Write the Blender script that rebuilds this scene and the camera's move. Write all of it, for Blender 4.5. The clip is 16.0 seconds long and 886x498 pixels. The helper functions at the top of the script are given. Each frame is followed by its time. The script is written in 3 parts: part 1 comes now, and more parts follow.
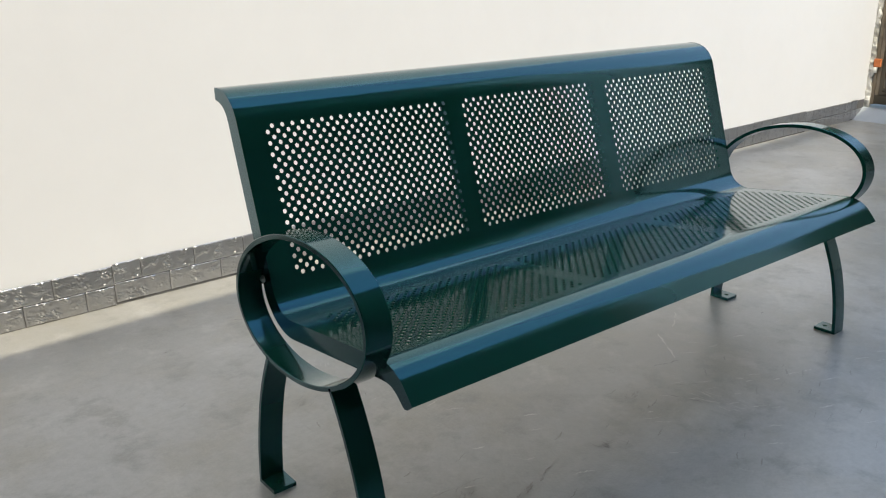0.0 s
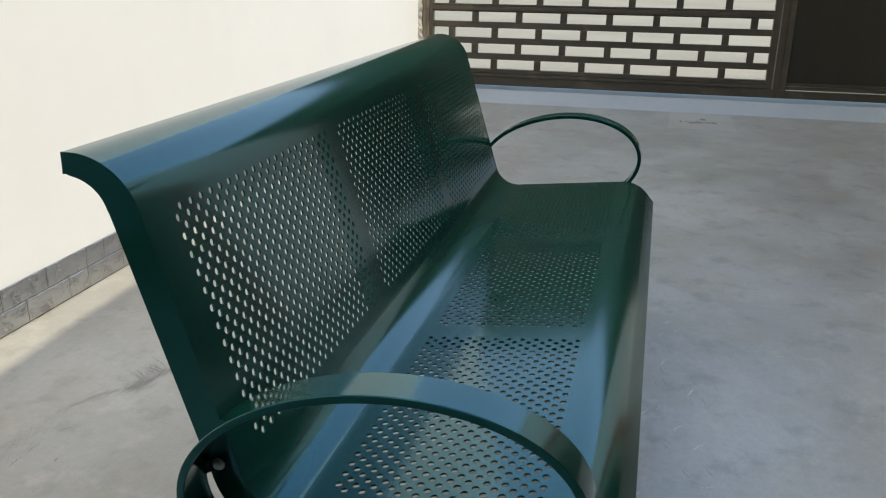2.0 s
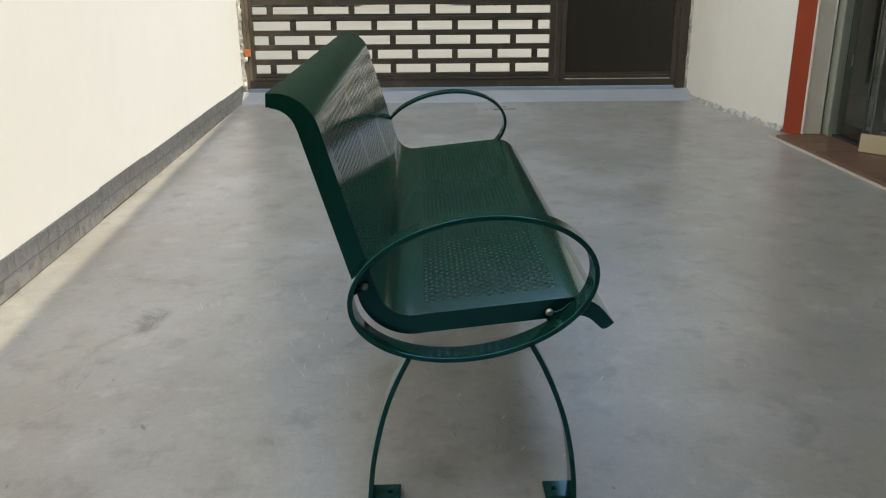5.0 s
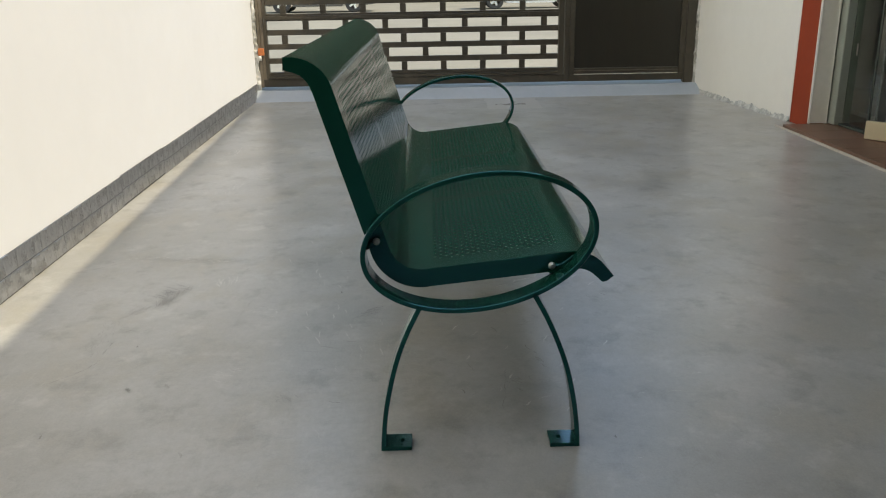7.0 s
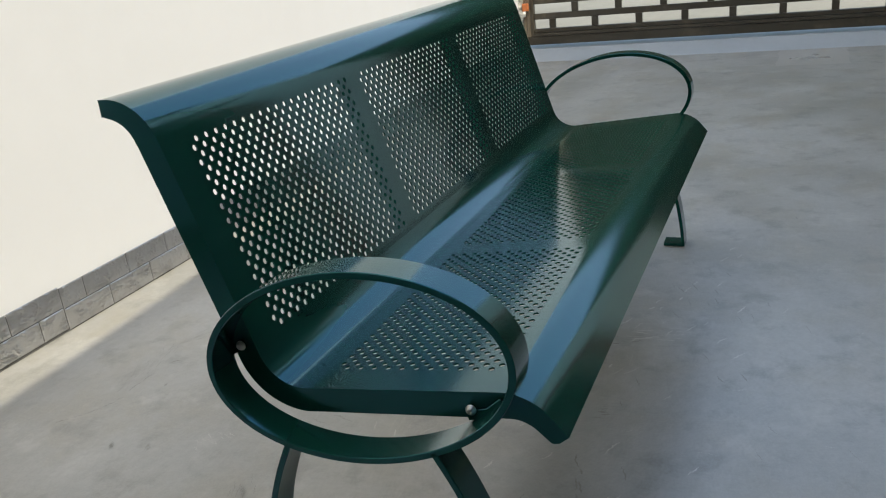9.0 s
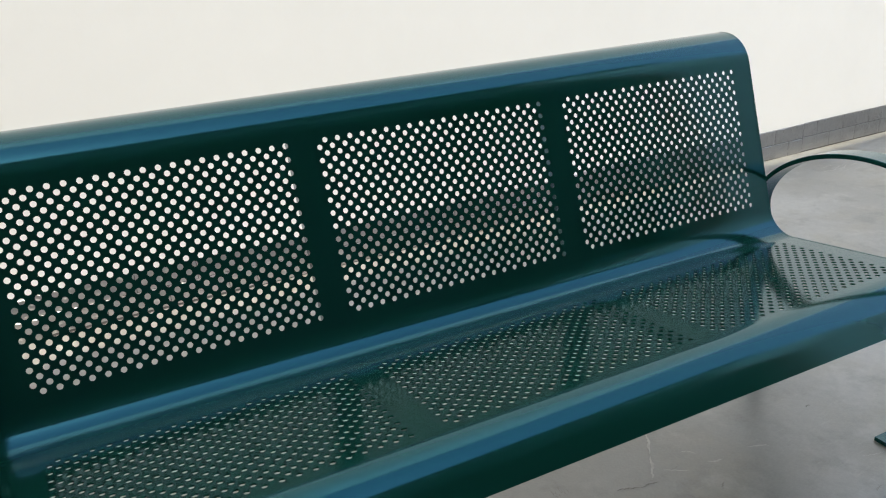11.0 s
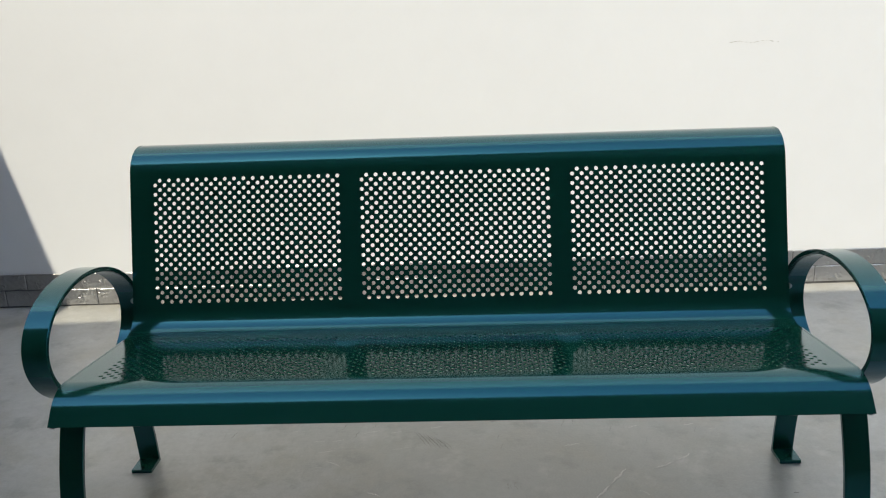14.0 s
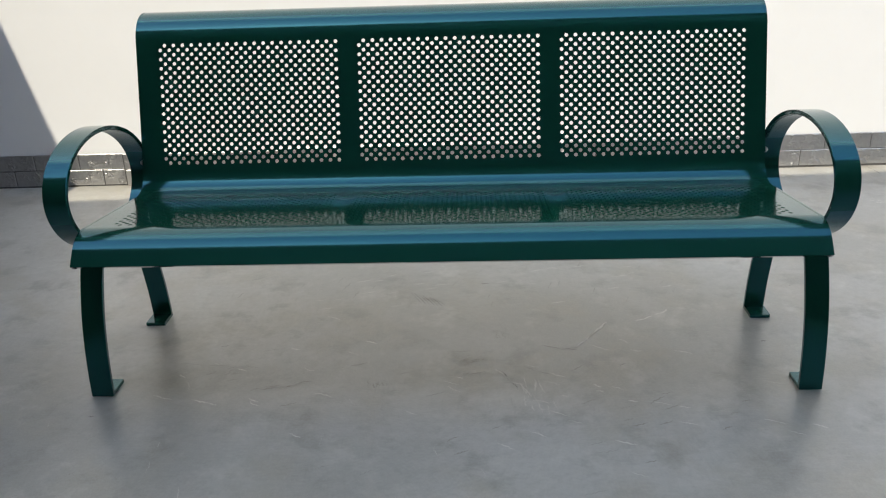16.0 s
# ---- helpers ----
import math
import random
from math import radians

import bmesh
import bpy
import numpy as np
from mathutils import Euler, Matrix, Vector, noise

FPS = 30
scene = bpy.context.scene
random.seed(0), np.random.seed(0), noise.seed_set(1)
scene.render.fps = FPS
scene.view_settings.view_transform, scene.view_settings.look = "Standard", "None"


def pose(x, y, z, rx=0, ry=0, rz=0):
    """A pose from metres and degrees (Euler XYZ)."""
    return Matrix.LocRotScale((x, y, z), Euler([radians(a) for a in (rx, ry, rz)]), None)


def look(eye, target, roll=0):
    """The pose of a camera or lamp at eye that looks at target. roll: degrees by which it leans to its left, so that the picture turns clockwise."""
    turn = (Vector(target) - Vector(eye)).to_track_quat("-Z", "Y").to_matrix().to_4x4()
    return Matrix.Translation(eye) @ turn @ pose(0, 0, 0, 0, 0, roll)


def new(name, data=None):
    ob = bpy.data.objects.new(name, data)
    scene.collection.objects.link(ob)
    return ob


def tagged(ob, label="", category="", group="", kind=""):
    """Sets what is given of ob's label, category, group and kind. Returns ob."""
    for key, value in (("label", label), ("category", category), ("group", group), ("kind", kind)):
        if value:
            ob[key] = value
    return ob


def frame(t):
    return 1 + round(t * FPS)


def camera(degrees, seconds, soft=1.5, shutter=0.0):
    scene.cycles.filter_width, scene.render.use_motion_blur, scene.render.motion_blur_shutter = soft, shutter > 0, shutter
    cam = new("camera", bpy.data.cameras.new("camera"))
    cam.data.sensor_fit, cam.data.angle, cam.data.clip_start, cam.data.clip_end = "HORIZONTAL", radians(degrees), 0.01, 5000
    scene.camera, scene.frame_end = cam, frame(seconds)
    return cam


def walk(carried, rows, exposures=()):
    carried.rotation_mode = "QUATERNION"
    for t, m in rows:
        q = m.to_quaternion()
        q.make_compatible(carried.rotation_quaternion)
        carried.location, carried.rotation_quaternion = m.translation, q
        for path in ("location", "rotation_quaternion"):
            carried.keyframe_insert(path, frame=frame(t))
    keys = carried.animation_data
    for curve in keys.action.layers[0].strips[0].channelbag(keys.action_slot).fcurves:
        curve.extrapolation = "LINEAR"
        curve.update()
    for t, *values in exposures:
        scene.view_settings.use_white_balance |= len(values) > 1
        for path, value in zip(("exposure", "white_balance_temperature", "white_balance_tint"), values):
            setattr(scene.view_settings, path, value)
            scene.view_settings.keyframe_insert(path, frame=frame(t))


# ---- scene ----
cam = camera(56.7, 16.0, soft=1.15)
PATH = [
    (0, (-1.654, -1.349, 1.13), (-0.466, 0.132, 0.504), -0.8),
    (0.5, (-1.668, -1.06, 1.14), (-0.344, 0.29, 0.49), -0.2),
    (1, (-1.703, -0.752, 1.15), (-0.174, 0.356, 0.49), 0.9),
    (1.5, (-1.75, -0.484, 1.145), (-0.01, 0.237, 0.473), 1.2),
    (2, (-1.715, -0.273, 1.129), (0.113, 0.192, 0.463), 0.6),
    (2.5, (-1.701, -0.053, 1.153), (0.168, 0.183, 0.481), 0.1),
    (3, (-1.719, 0.109, 1.148), (0.166, 0.133, 0.481), 0.1),
    (3.5, (-1.851, 0.135, 1.161), (0.035, 0.071, 0.498), 0.3),
    (6, (-2.731, 0.109, 1.07), (-0.829, 0.071, 0.452), -0.7),
    (6.5, (-2.714, 0.116, 1.048), (-0.812, 0.087, 0.431), -0.9),
    (7, (-2.639, 0.111, 1.052), (-0.739, 0.086, 0.43), -1.0),
    (7.5, (-2.528, -0.044, 1.075), (-0.637, 0.099, 0.442), -2.9),
    (8, (-2.36, -0.248, 1.076), (-0.525, 0.171, 0.399), -4.3),
    (8.5, (-2.083, -0.388, 1.052), (-0.302, 0.19, 0.349), -5.2),
    (9, (-1.84, -0.583, 1.08), (-0.144, 0.208, 0.376), -6.6),
    (11.5, (-0.506, -1.294, 1.194), (0.052, 0.51, 0.534), -3.39),
    (12, (-0.303, -1.435, 1.179), (-0.031, 0.465, 0.616), -4.31),
    (12.5, (-0.101, -1.588, 1.276), (-0.107, 0.326, 0.697), -3.95),
    (13, (-0.025, -1.738, 1.233), (-0.083, 0.187, 0.693), -2.87),
    (13.5, (0.042, -1.816, 1.272), (-0.027, 0.096, 0.695), -2.42),
    (14, (0.055, -1.877, 1.261), (-0.023, 0.037, 0.689), -2.12),
    (14.5, (0.063, -1.921, 1.216), (-0.012, -0.009, 0.635), -1.98),
    (15, (0.07, -1.976, 1.181), (0.002, -0.075, 0.563), -1.88),
    (15.5, (0.079, -2.02, 1.172), (0.005, -0.146, 0.474), -1.9),
    (16, (0.073, -2.045, 1.164), (-0.008, -0.201, 0.395), -1.93),
]
walk(cam, [(t, look(eye, target, roll)) for t, eye, target, roll in PATH], exposures=[(0.0, 1.83, 8000, 6), (3.0, 1.85, 8500, 5), (6.0, 1.83, 8850, 6), (7.5, 1.82, 8850, 6), (9.0, 1.79, 8200, 5), (12.0, 1.87, 7850, 5), (14.0, 1.84, 7850, 4), (16.0, 1.98, 8000, 6)])

# sizes that several parts share, and the strength of the daylight
WALL_H, ROOF_H, EAVE, GATE_H = 11.0, 5.8, 5.65, 2.2
CANOPY_H, CANOPY_X = 3.2, -2.592
SUN, SKY = 1.18, 0.15

# ---- light ----
SUN_WAY = Vector((0.246, 0.676, -1.0)).normalized()
world = bpy.data.worlds.new("sky")
scene.world = world
world.use_nodes = True
wn = world.node_tree.nodes
sky = wn.new("ShaderNodeTexSky")
sky.sky_type = "NISHITA"
sky.sun_disc = False
sky.sun_elevation = math.asin(-SUN_WAY.z)
sky.sun_rotation = math.atan2(-SUN_WAY.x, -SUN_WAY.y) % (2 * math.pi)
sky.altitude = 50
sky.air_density = 1.0
sky.dust_density = 0.7
sky.ozone_density = 3.0
wn["Background"].inputs["Strength"].default_value = SKY
tone = wn.new("ShaderNodeHueSaturation")
tone.inputs["Saturation"].default_value = 0.95
world.node_tree.links.new(sky.outputs[0], tone.inputs["Color"])
world.node_tree.links.new(tone.outputs[0], wn["Background"].inputs["Color"])
sun = bpy.data.lights.new("sun", "SUN")
sun.energy, sun.angle, sun.color = SUN, radians(0.4), (1.0, 0.995, 0.985)
sun_ob = new("sun", sun)
sun_ob.matrix_world = look(-SUN_WAY * 20, (0, 0, 0))


# ---- materials ----
def material(name, base, rough=0.5, metal=0.0, ior=1.5, vary=0.12, coarse=1.5, fine=30.0, bump=0.0, bump_scale=60.0,
             rough_vary=0.0, second=None, second_at=(0.5, 0.7), second_scale=3.0, second_detail=8.0, per_object=0.0, stretch=(1, 1, 1)):
    """A surface of a base colour that varies at two scales, with fine relief, and an optional second colour in patches."""
    m = bpy.data.materials.new(name)
    m.use_nodes = True
    nt = m.node_tree
    bsdf = nt.nodes["Principled BSDF"]
    bsdf.inputs["Metallic"].default_value = metal
    bsdf.inputs["IOR"].default_value = ior
    bsdf.inputs["Roughness"].default_value = rough
    co = nt.nodes.new("ShaderNodeTexCoord")
    mp = nt.nodes.new("ShaderNodeMapping")
    mp.inputs["Scale"].default_value = stretch
    nt.links.new(co.outputs["Object"], mp.inputs["Vector"])

    def grain(scale, detail=4.0, roughness=0.6):
        n = nt.nodes.new("ShaderNodeTexNoise")
        n.inputs["Scale"].default_value, n.inputs["Detail"].default_value, n.inputs["Roughness"].default_value = scale, detail, roughness
        nt.links.new(mp.outputs[0], n.inputs["Vector"])
        return n.outputs["Fac"]

    def calc(op, a, b):
        n = nt.nodes.new("ShaderNodeMath")
        n.operation = op
        for k, v in ((0, a), (1, b)):
            if isinstance(v, (int, float)):
                n.inputs[k].default_value = v
            else:
                nt.links.new(v, n.inputs[k])
        return n.outputs[0]

    big, small = grain(coarse), grain(fine)
    mixed = calc("ADD", calc("MULTIPLY", big, 0.65), calc("MULTIPLY", small, 0.35))
    if per_object:
        info = nt.nodes.new("ShaderNodeObjectInfo")
        mixed = calc("ADD", mixed, calc("MULTIPLY", calc("SUBTRACT", info.outputs["Random"], 0.5), per_object))
    value = calc("ADD", calc("MULTIPLY", calc("SUBTRACT", mixed, 0.5), 2 * vary * 2), 1.0)
    col = nt.nodes.new("ShaderNodeMix")
    col.data_type, col.blend_type = "RGBA", "MIX"
    col.inputs[0].default_value = 0.0
    col.inputs[6].default_value = (*base, 1)
    col.inputs[7].default_value = (*(second or base), 1)
    if second:
        ramp = nt.nodes.new("ShaderNodeMapRange")
        ramp.inputs[1].default_value, ramp.inputs[2].default_value = second_at
        patches = grain(second_scale, second_detail, 0.65)
        nt.links.new(patches, ramp.inputs[0])
        nt.links.new(ramp.outputs[0], col.inputs[0])
    tone = nt.nodes.new("ShaderNodeHueSaturation")
    nt.links.new(col.outputs[2], tone.inputs["Color"])
    nt.links.new(value, tone.inputs["Value"])
    nt.links.new(tone.outputs[0], bsdf.inputs["Base Color"])
    if rough_vary:
        nt.links.new(calc("ADD", calc("MULTIPLY", calc("SUBTRACT", big, 0.5), 2 * rough_vary), rough), bsdf.inputs["Roughness"])
    if bump:
        b = nt.nodes.new("ShaderNodeBump")
        b.inputs["Strength"].default_value = bump
        b.inputs["Distance"].default_value = 0.004
        nt.links.new(grain(bump_scale), b.inputs["Height"])
        nt.links.new(b.outputs[0], bsdf.inputs["Normal"])
    return m


def glass_material(name, tint, rough=0.0):
    m = bpy.data.materials.new(name)
    m.use_nodes = True
    b = m.node_tree.nodes["Principled BSDF"]
    b.inputs["Base Color"].default_value = (*tint, 1)
    b.inputs["Transmission Weight"].default_value = 1.0
    b.inputs["Roughness"].default_value = rough
    b.inputs["IOR"].default_value = 1.45
    return m


def floor_paint():
    """Grey floor paint: cloudy, stained in warm patches, with faint scratches both ways and a trowelled relief under its gloss."""
    m = bpy.data.materials.new("grey_floor_paint")
    m.use_nodes = True
    nt = m.node_tree
    bsdf = nt.nodes["Principled BSDF"]
    bsdf.inputs["IOR"].default_value = 1.95
    co = nt.nodes.new("ShaderNodeTexCoord")

    def grain(scale, detail=4.0, rough=0.6, stretch=(1, 1, 1), turn=0.0, warp=0.0):
        mp = nt.nodes.new("ShaderNodeMapping")
        mp.inputs["Scale"].default_value = stretch
        mp.inputs["Rotation"].default_value = (0, 0, radians(turn))
        n = nt.nodes.new("ShaderNodeTexNoise")
        n.inputs["Scale"].default_value, n.inputs["Detail"].default_value, n.inputs["Roughness"].default_value = scale, detail, rough
        n.inputs["Distortion"].default_value = warp
        nt.links.new(co.outputs["Object"], mp.inputs["Vector"])
        nt.links.new(mp.outputs[0], n.inputs["Vector"])
        return n.outputs["Fac"]

    def ramp(value, lo, hi, a=0.0, b=1.0):
        n = nt.nodes.new("ShaderNodeMapRange")
        n.interpolation_type = "SMOOTHSTEP"
        n.inputs[1].default_value, n.inputs[2].default_value, n.inputs[3].default_value, n.inputs[4].default_value = lo, hi, a, b
        nt.links.new(value, n.inputs[0])
        return n.outputs[0]

    def mix(fac, a, b):
        n = nt.nodes.new("ShaderNodeMix")
        n.data_type = "RGBA"
        nt.links.new(fac, n.inputs[0])
        for k, v in ((6, a), (7, b)):
            if isinstance(v, tuple):
                n.inputs[k].default_value = (*v, 1)
            else:
                nt.links.new(v, n.inputs[k])
        return n.outputs[2]

    def times(a, b):
        n = nt.nodes.new("ShaderNodeMath")
        n.operation = "MULTIPLY"
        nt.links.new(a, n.inputs[0])
        nt.links.new(b, n.inputs[1])
        return n.outputs[0]

    col = mix(ramp(grain(1.2, 4, 0.55, warp=0.4), 0.33, 0.67), (0.305, 0.295, 0.262), (0.435, 0.425, 0.397))
    col = mix(ramp(grain(3.1, 6, 0.6), 0.46, 0.66, 0, 0.85), col, (0.335, 0.307, 0.247))
    col = mix(ramp(grain(7.5, 6, 0.62), 0.5, 0.7, 0, 0.8), col, (0.215, 0.205, 0.178))
    col = mix(ramp(grain(5.2, 6, 0.62, turn=50), 0.52, 0.7, 0, 0.65), col, (0.5, 0.485, 0.442))
    worn = ramp(grain(1.9, 3, 0.5), 0.45, 0.68)
    col = mix(times(ramp(grain(14, 4, 0.6, (1, 7, 1), 27), 0.54, 0.78, 0, 0.5), worn), col, (0.5, 0.48, 0.435))
    col = mix(times(ramp(grain(12, 4, 0.6, (7, 1, 1), -20), 0.54, 0.78, 0, 0.5), worn), col, (0.26, 0.246, 0.215))
    col = mix(ramp(grain(38, 6, 0.75), 0.25, 0.75, 0, 0.4), col, (0.22, 0.21, 0.184))
    col = mix(ramp(grain(150, 4, 0.8), 0.3, 0.7, 0, 0.16), col, (0.58, 0.56, 0.515))
    nt.links.new(col, bsdf.inputs["Base Color"])
    nt.links.new(ramp(grain(2.6, 4, 0.5), 0.3, 0.7, 0.285, 0.39), bsdf.inputs["Roughness"])
    bump = nt.nodes.new("ShaderNodeBump")
    bump.inputs["Strength"].default_value, bump.inputs["Distance"].default_value = 0.1, 0.003
    nt.links.new(grain(6, 4, 0.5, (1, 1.8, 1), 20, 0.3), bump.inputs["Height"])
    nt.links.new(bump.outputs[0], bsdf.inputs["Normal"])
    return m


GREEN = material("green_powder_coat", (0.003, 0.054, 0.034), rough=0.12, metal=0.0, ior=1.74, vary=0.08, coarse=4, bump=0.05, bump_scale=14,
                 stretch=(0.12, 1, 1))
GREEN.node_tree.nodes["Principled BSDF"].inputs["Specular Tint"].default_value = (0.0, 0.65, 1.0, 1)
GREEN.node_tree.nodes["Principled BSDF"].inputs["Coat Weight"].default_value = 0.34
GREEN.node_tree.nodes["Principled BSDF"].inputs["Coat Roughness"].default_value = 0.12
STEEL = material("bolt_steel", (0.62, 0.62, 0.6), rough=0.28, metal=1.0, vary=0.1)
FLOOR = floor_paint()
RAMP = material("blue_grey_ramp_paint", (0.41, 0.45, 0.485), rough=0.28, vary=0.1, coarse=2, fine=20, bump=0.03, bump_scale=6)
ROAD = material("pale_concrete_road", (0.24, 0.226, 0.19), rough=0.9, ior=1.15, vary=0.22, coarse=0.5, fine=20, bump=0.2)
WHITE = material("white_wall_paint", (0.75, 0.757, 0.773), rough=0.75, vary=0.03, coarse=0.9, fine=8, bump=0.05, bump_scale=25)
# tones of the unseen south walls, dark to keep the bench's reflections dark
UNSEEN_FACADE = material("unseen_facade_grey", (0.09, 0.088, 0.082), rough=0.6, vary=0.15, coarse=1, fine=12)
UNSEEN_FRONT = material("unseen_front_dark", (0.05, 0.05, 0.047), rough=0.5, vary=0.15, coarse=1, fine=12)
# tone of the unseen west end, dark so the bench's end plates stay dark
UNSEEN_END = material("unseen_end_dark", (0.05, 0.05, 0.048), rough=0.8, vary=0.15, coarse=1, fine=12)
# grey of the unseen awning, set by how light the bench's lip mirrors it
UNSEEN_AWNING = material("unseen_awning_grey", (0.5, 0.5, 0.48), rough=0.8, vary=0.1, coarse=1, fine=12)
# dark green of the unseen backdrop that the seat mirrors beyond the gate
BACKDROP_DARK = material("dark_green_backdrop", (0.01, 0.035, 0.016), rough=0.9, vary=0.3, coarse=0.3, fine=2)
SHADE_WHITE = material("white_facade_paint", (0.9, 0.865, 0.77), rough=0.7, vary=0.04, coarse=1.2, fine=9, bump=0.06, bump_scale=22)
PLASTER = material("bare_plaster", (0.36, 0.345, 0.3), rough=0.9, vary=0.3, coarse=6, fine=40, bump=0.6, bump_scale=40,
                   second=(0.7, 0.675, 0.61), second_at=(0.45, 0.55), second_scale=9)
FOOT = material("crumbled_grey_plaster", (0.4, 0.4, 0.36), rough=0.95, vary=0.25, coarse=9, fine=60, bump=0.5, bump_scale=60,
                second=(0.66, 0.65, 0.6), second_at=(0.46, 0.6), second_scale=14)
FOIL = material("embossed_silver_foam", (0.43, 0.43, 0.437), rough=0.3, metal=0.85, vary=0.12, coarse=9, fine=60, bump=0.25, bump_scale=70,
                per_object=0.25, stretch=(0.7, 1, 1.5))
GATE = material("dark_bronze_gate_paint", (0.055, 0.045, 0.03), rough=0.42, ior=1.5, vary=0.3, coarse=3, fine=50, bump=0.05,
                second=(0.115, 0.092, 0.062), second_at=(0.55, 0.75), second_scale=5)
GATE_PANEL = material("dark_gate_sheet", (0.022, 0.0185, 0.011), rough=0.42, vary=0.25, coarse=2, fine=30, bump=0.03, stretch=(1, 5, 0.5))
POST = material("worn_bronze_post", (0.15, 0.12, 0.085), rough=0.5, vary=0.3, coarse=5, fine=50, bump=0.1, second=(0.06, 0.05, 0.04), second_at=(0.5, 0.7), second_scale=8)
RED = material("rust_red_paint", (0.34, 0.042, 0.008), rough=0.75, vary=0.12, coarse=2, fine=30, bump=0.05)
ORANGE = material("orange_latch_paint", (0.55, 0.16, 0.05), rough=0.6, vary=0.2, coarse=20)
REVEAL = material("grey_white_reveal_paint", (0.85, 0.81, 0.71), rough=0.7, vary=0.08, coarse=3, fine=30, bump=0.1)
FRAME = material("grey_green_door_frame", (0.3, 0.33, 0.28), rough=0.5, vary=0.12, coarse=3)
TILE = material("terracotta_tile", (0.19, 0.1, 0.062), rough=0.45, vary=0.2, coarse=5, fine=40, per_object=0.3)
EDGE = material("pale_step_edge", (0.55, 0.5, 0.43), rough=0.6, vary=0.2, coarse=20)
JOINT = material("foam_joint_grey", (0.11, 0.11, 0.112), rough=0.6, vary=0.15)
GROUT = material("tile_grout", (0.2, 0.17, 0.14), rough=0.9, vary=0.15)
CREAM = material("cream_painted_wood", (0.62, 0.52, 0.34), rough=0.5, vary=0.06, coarse=4)
DOOR_EDGE = material("dark_green_glass_edge", (0.04, 0.055, 0.048), rough=0.25, vary=0.1, coarse=4)
GLASS = glass_material("door_glass", (0.78, 0.86, 0.81))
ROOM = material("indoor_plaster", (0.5, 0.5, 0.47), rough=0.8, vary=0.06)
SCUFF = material("scuff_grey", (0.129, 0.12, 0.103), rough=0.35, ior=1.85, vary=0.3, coarse=30)
SCUFF_WALL = material("scuff_on_wall", (0.5, 0.49, 0.47), rough=0.8, vary=0.2, coarse=40)
SCUFF_PALE = material("scuff_pale", (0.542, 0.524, 0.478), rough=0.34, ior=1.85, vary=0.2, coarse=30)
SCUFF_SOFT = material("scuff_soft", (0.251, 0.235, 0.202), rough=0.32, ior=1.85, vary=0.25, coarse=25)
PATCH = material("pale_floor_paint", (0.44, 0.421, 0.384), rough=0.3, ior=1.85, vary=0.15, coarse=4, fine=23, rough_vary=0.1)
CAR_DARK = material("car_paint_dark", (0.02, 0.02, 0.023), rough=0.2, ior=1.7, vary=0.05)
CAR_SILVER = material("car_paint_silver", (0.5, 0.5, 0.51), rough=0.3, metal=0.5, vary=0.05)
RUBBER = material("tyre_rubber", (0.02, 0.02, 0.02), rough=0.8, vary=0.2)
RIM = material("wheel_alloy", (0.6, 0.6, 0.6), rough=0.3, metal=0.9, vary=0.1)
CAR_GLASS = material("car_window", (0.01, 0.012, 0.014), rough=0.05, ior=1.5, vary=0.02)


# ---- mesh helpers ----
def mesh_of(name, bm, mat):
    me = bpy.data.meshes.new(name)
    bmesh.ops.recalc_face_normals(bm, faces=bm.faces)
    bm.to_mesh(me)
    bm.free()
    me.materials.append(mat)
    return me


def link(name, me, parent=None, label="", m=None):
    ob = new(name, me)
    if parent is not None:
        ob.parent = parent
    if m is not None:
        ob.matrix_basis = m
    return tagged(ob, label)


def part(name, bm, mat, parent, label="", m=None):
    return link(name, mesh_of(name, bm, mat), parent, label, m)


def empty(name, m=None):
    ob = new(name)
    ob.empty_display_size = 0.2
    if m is not None:
        ob.matrix_basis = m
    return ob


def box(lo, hi, bevel=0.0, bm=None):
    own = bm is None
    bm = bm or bmesh.new()
    lo, hi = Vector(lo), Vector(hi)
    made = bmesh.ops.create_cube(bm, size=1, matrix=Matrix.Translation((lo + hi) / 2) @ Matrix.Diagonal((*(hi - lo), 1)))
    if bevel and own:
        bmesh.ops.bevel(bm, geom=bm.edges[:], offset=bevel, segments=2, affect="EDGES", profile=0.5)
    return bm


def slab_between(a, b, thick, z0, z1, side=1, bevel=0.0):
    """An upright slab along the plan line a to b, its thickness on the given side (1: to the left of the way a to b)."""
    a, b = Vector((*a, 0)), Vector((*b, 0))
    d = (b - a).normalized()
    n = Vector((-d.y, d.x, 0)) * thick * side
    bm = bmesh.new()
    low = [bm.verts.new((p.x, p.y, z0)) for p in (a, b, b + n, a + n)]
    top = [bm.verts.new((p.x, p.y, z1)) for p in (a, b, b + n, a + n)]
    bm.faces.new(low), bm.faces.new(top)
    for k in range(4):
        bm.faces.new((low[k], low[(k + 1) % 4], top[(k + 1) % 4], top[k]))
    if bevel:
        bmesh.ops.bevel(bm, geom=bm.edges[:], offset=bevel, segments=2, affect="EDGES", profile=0.5)
    return bm


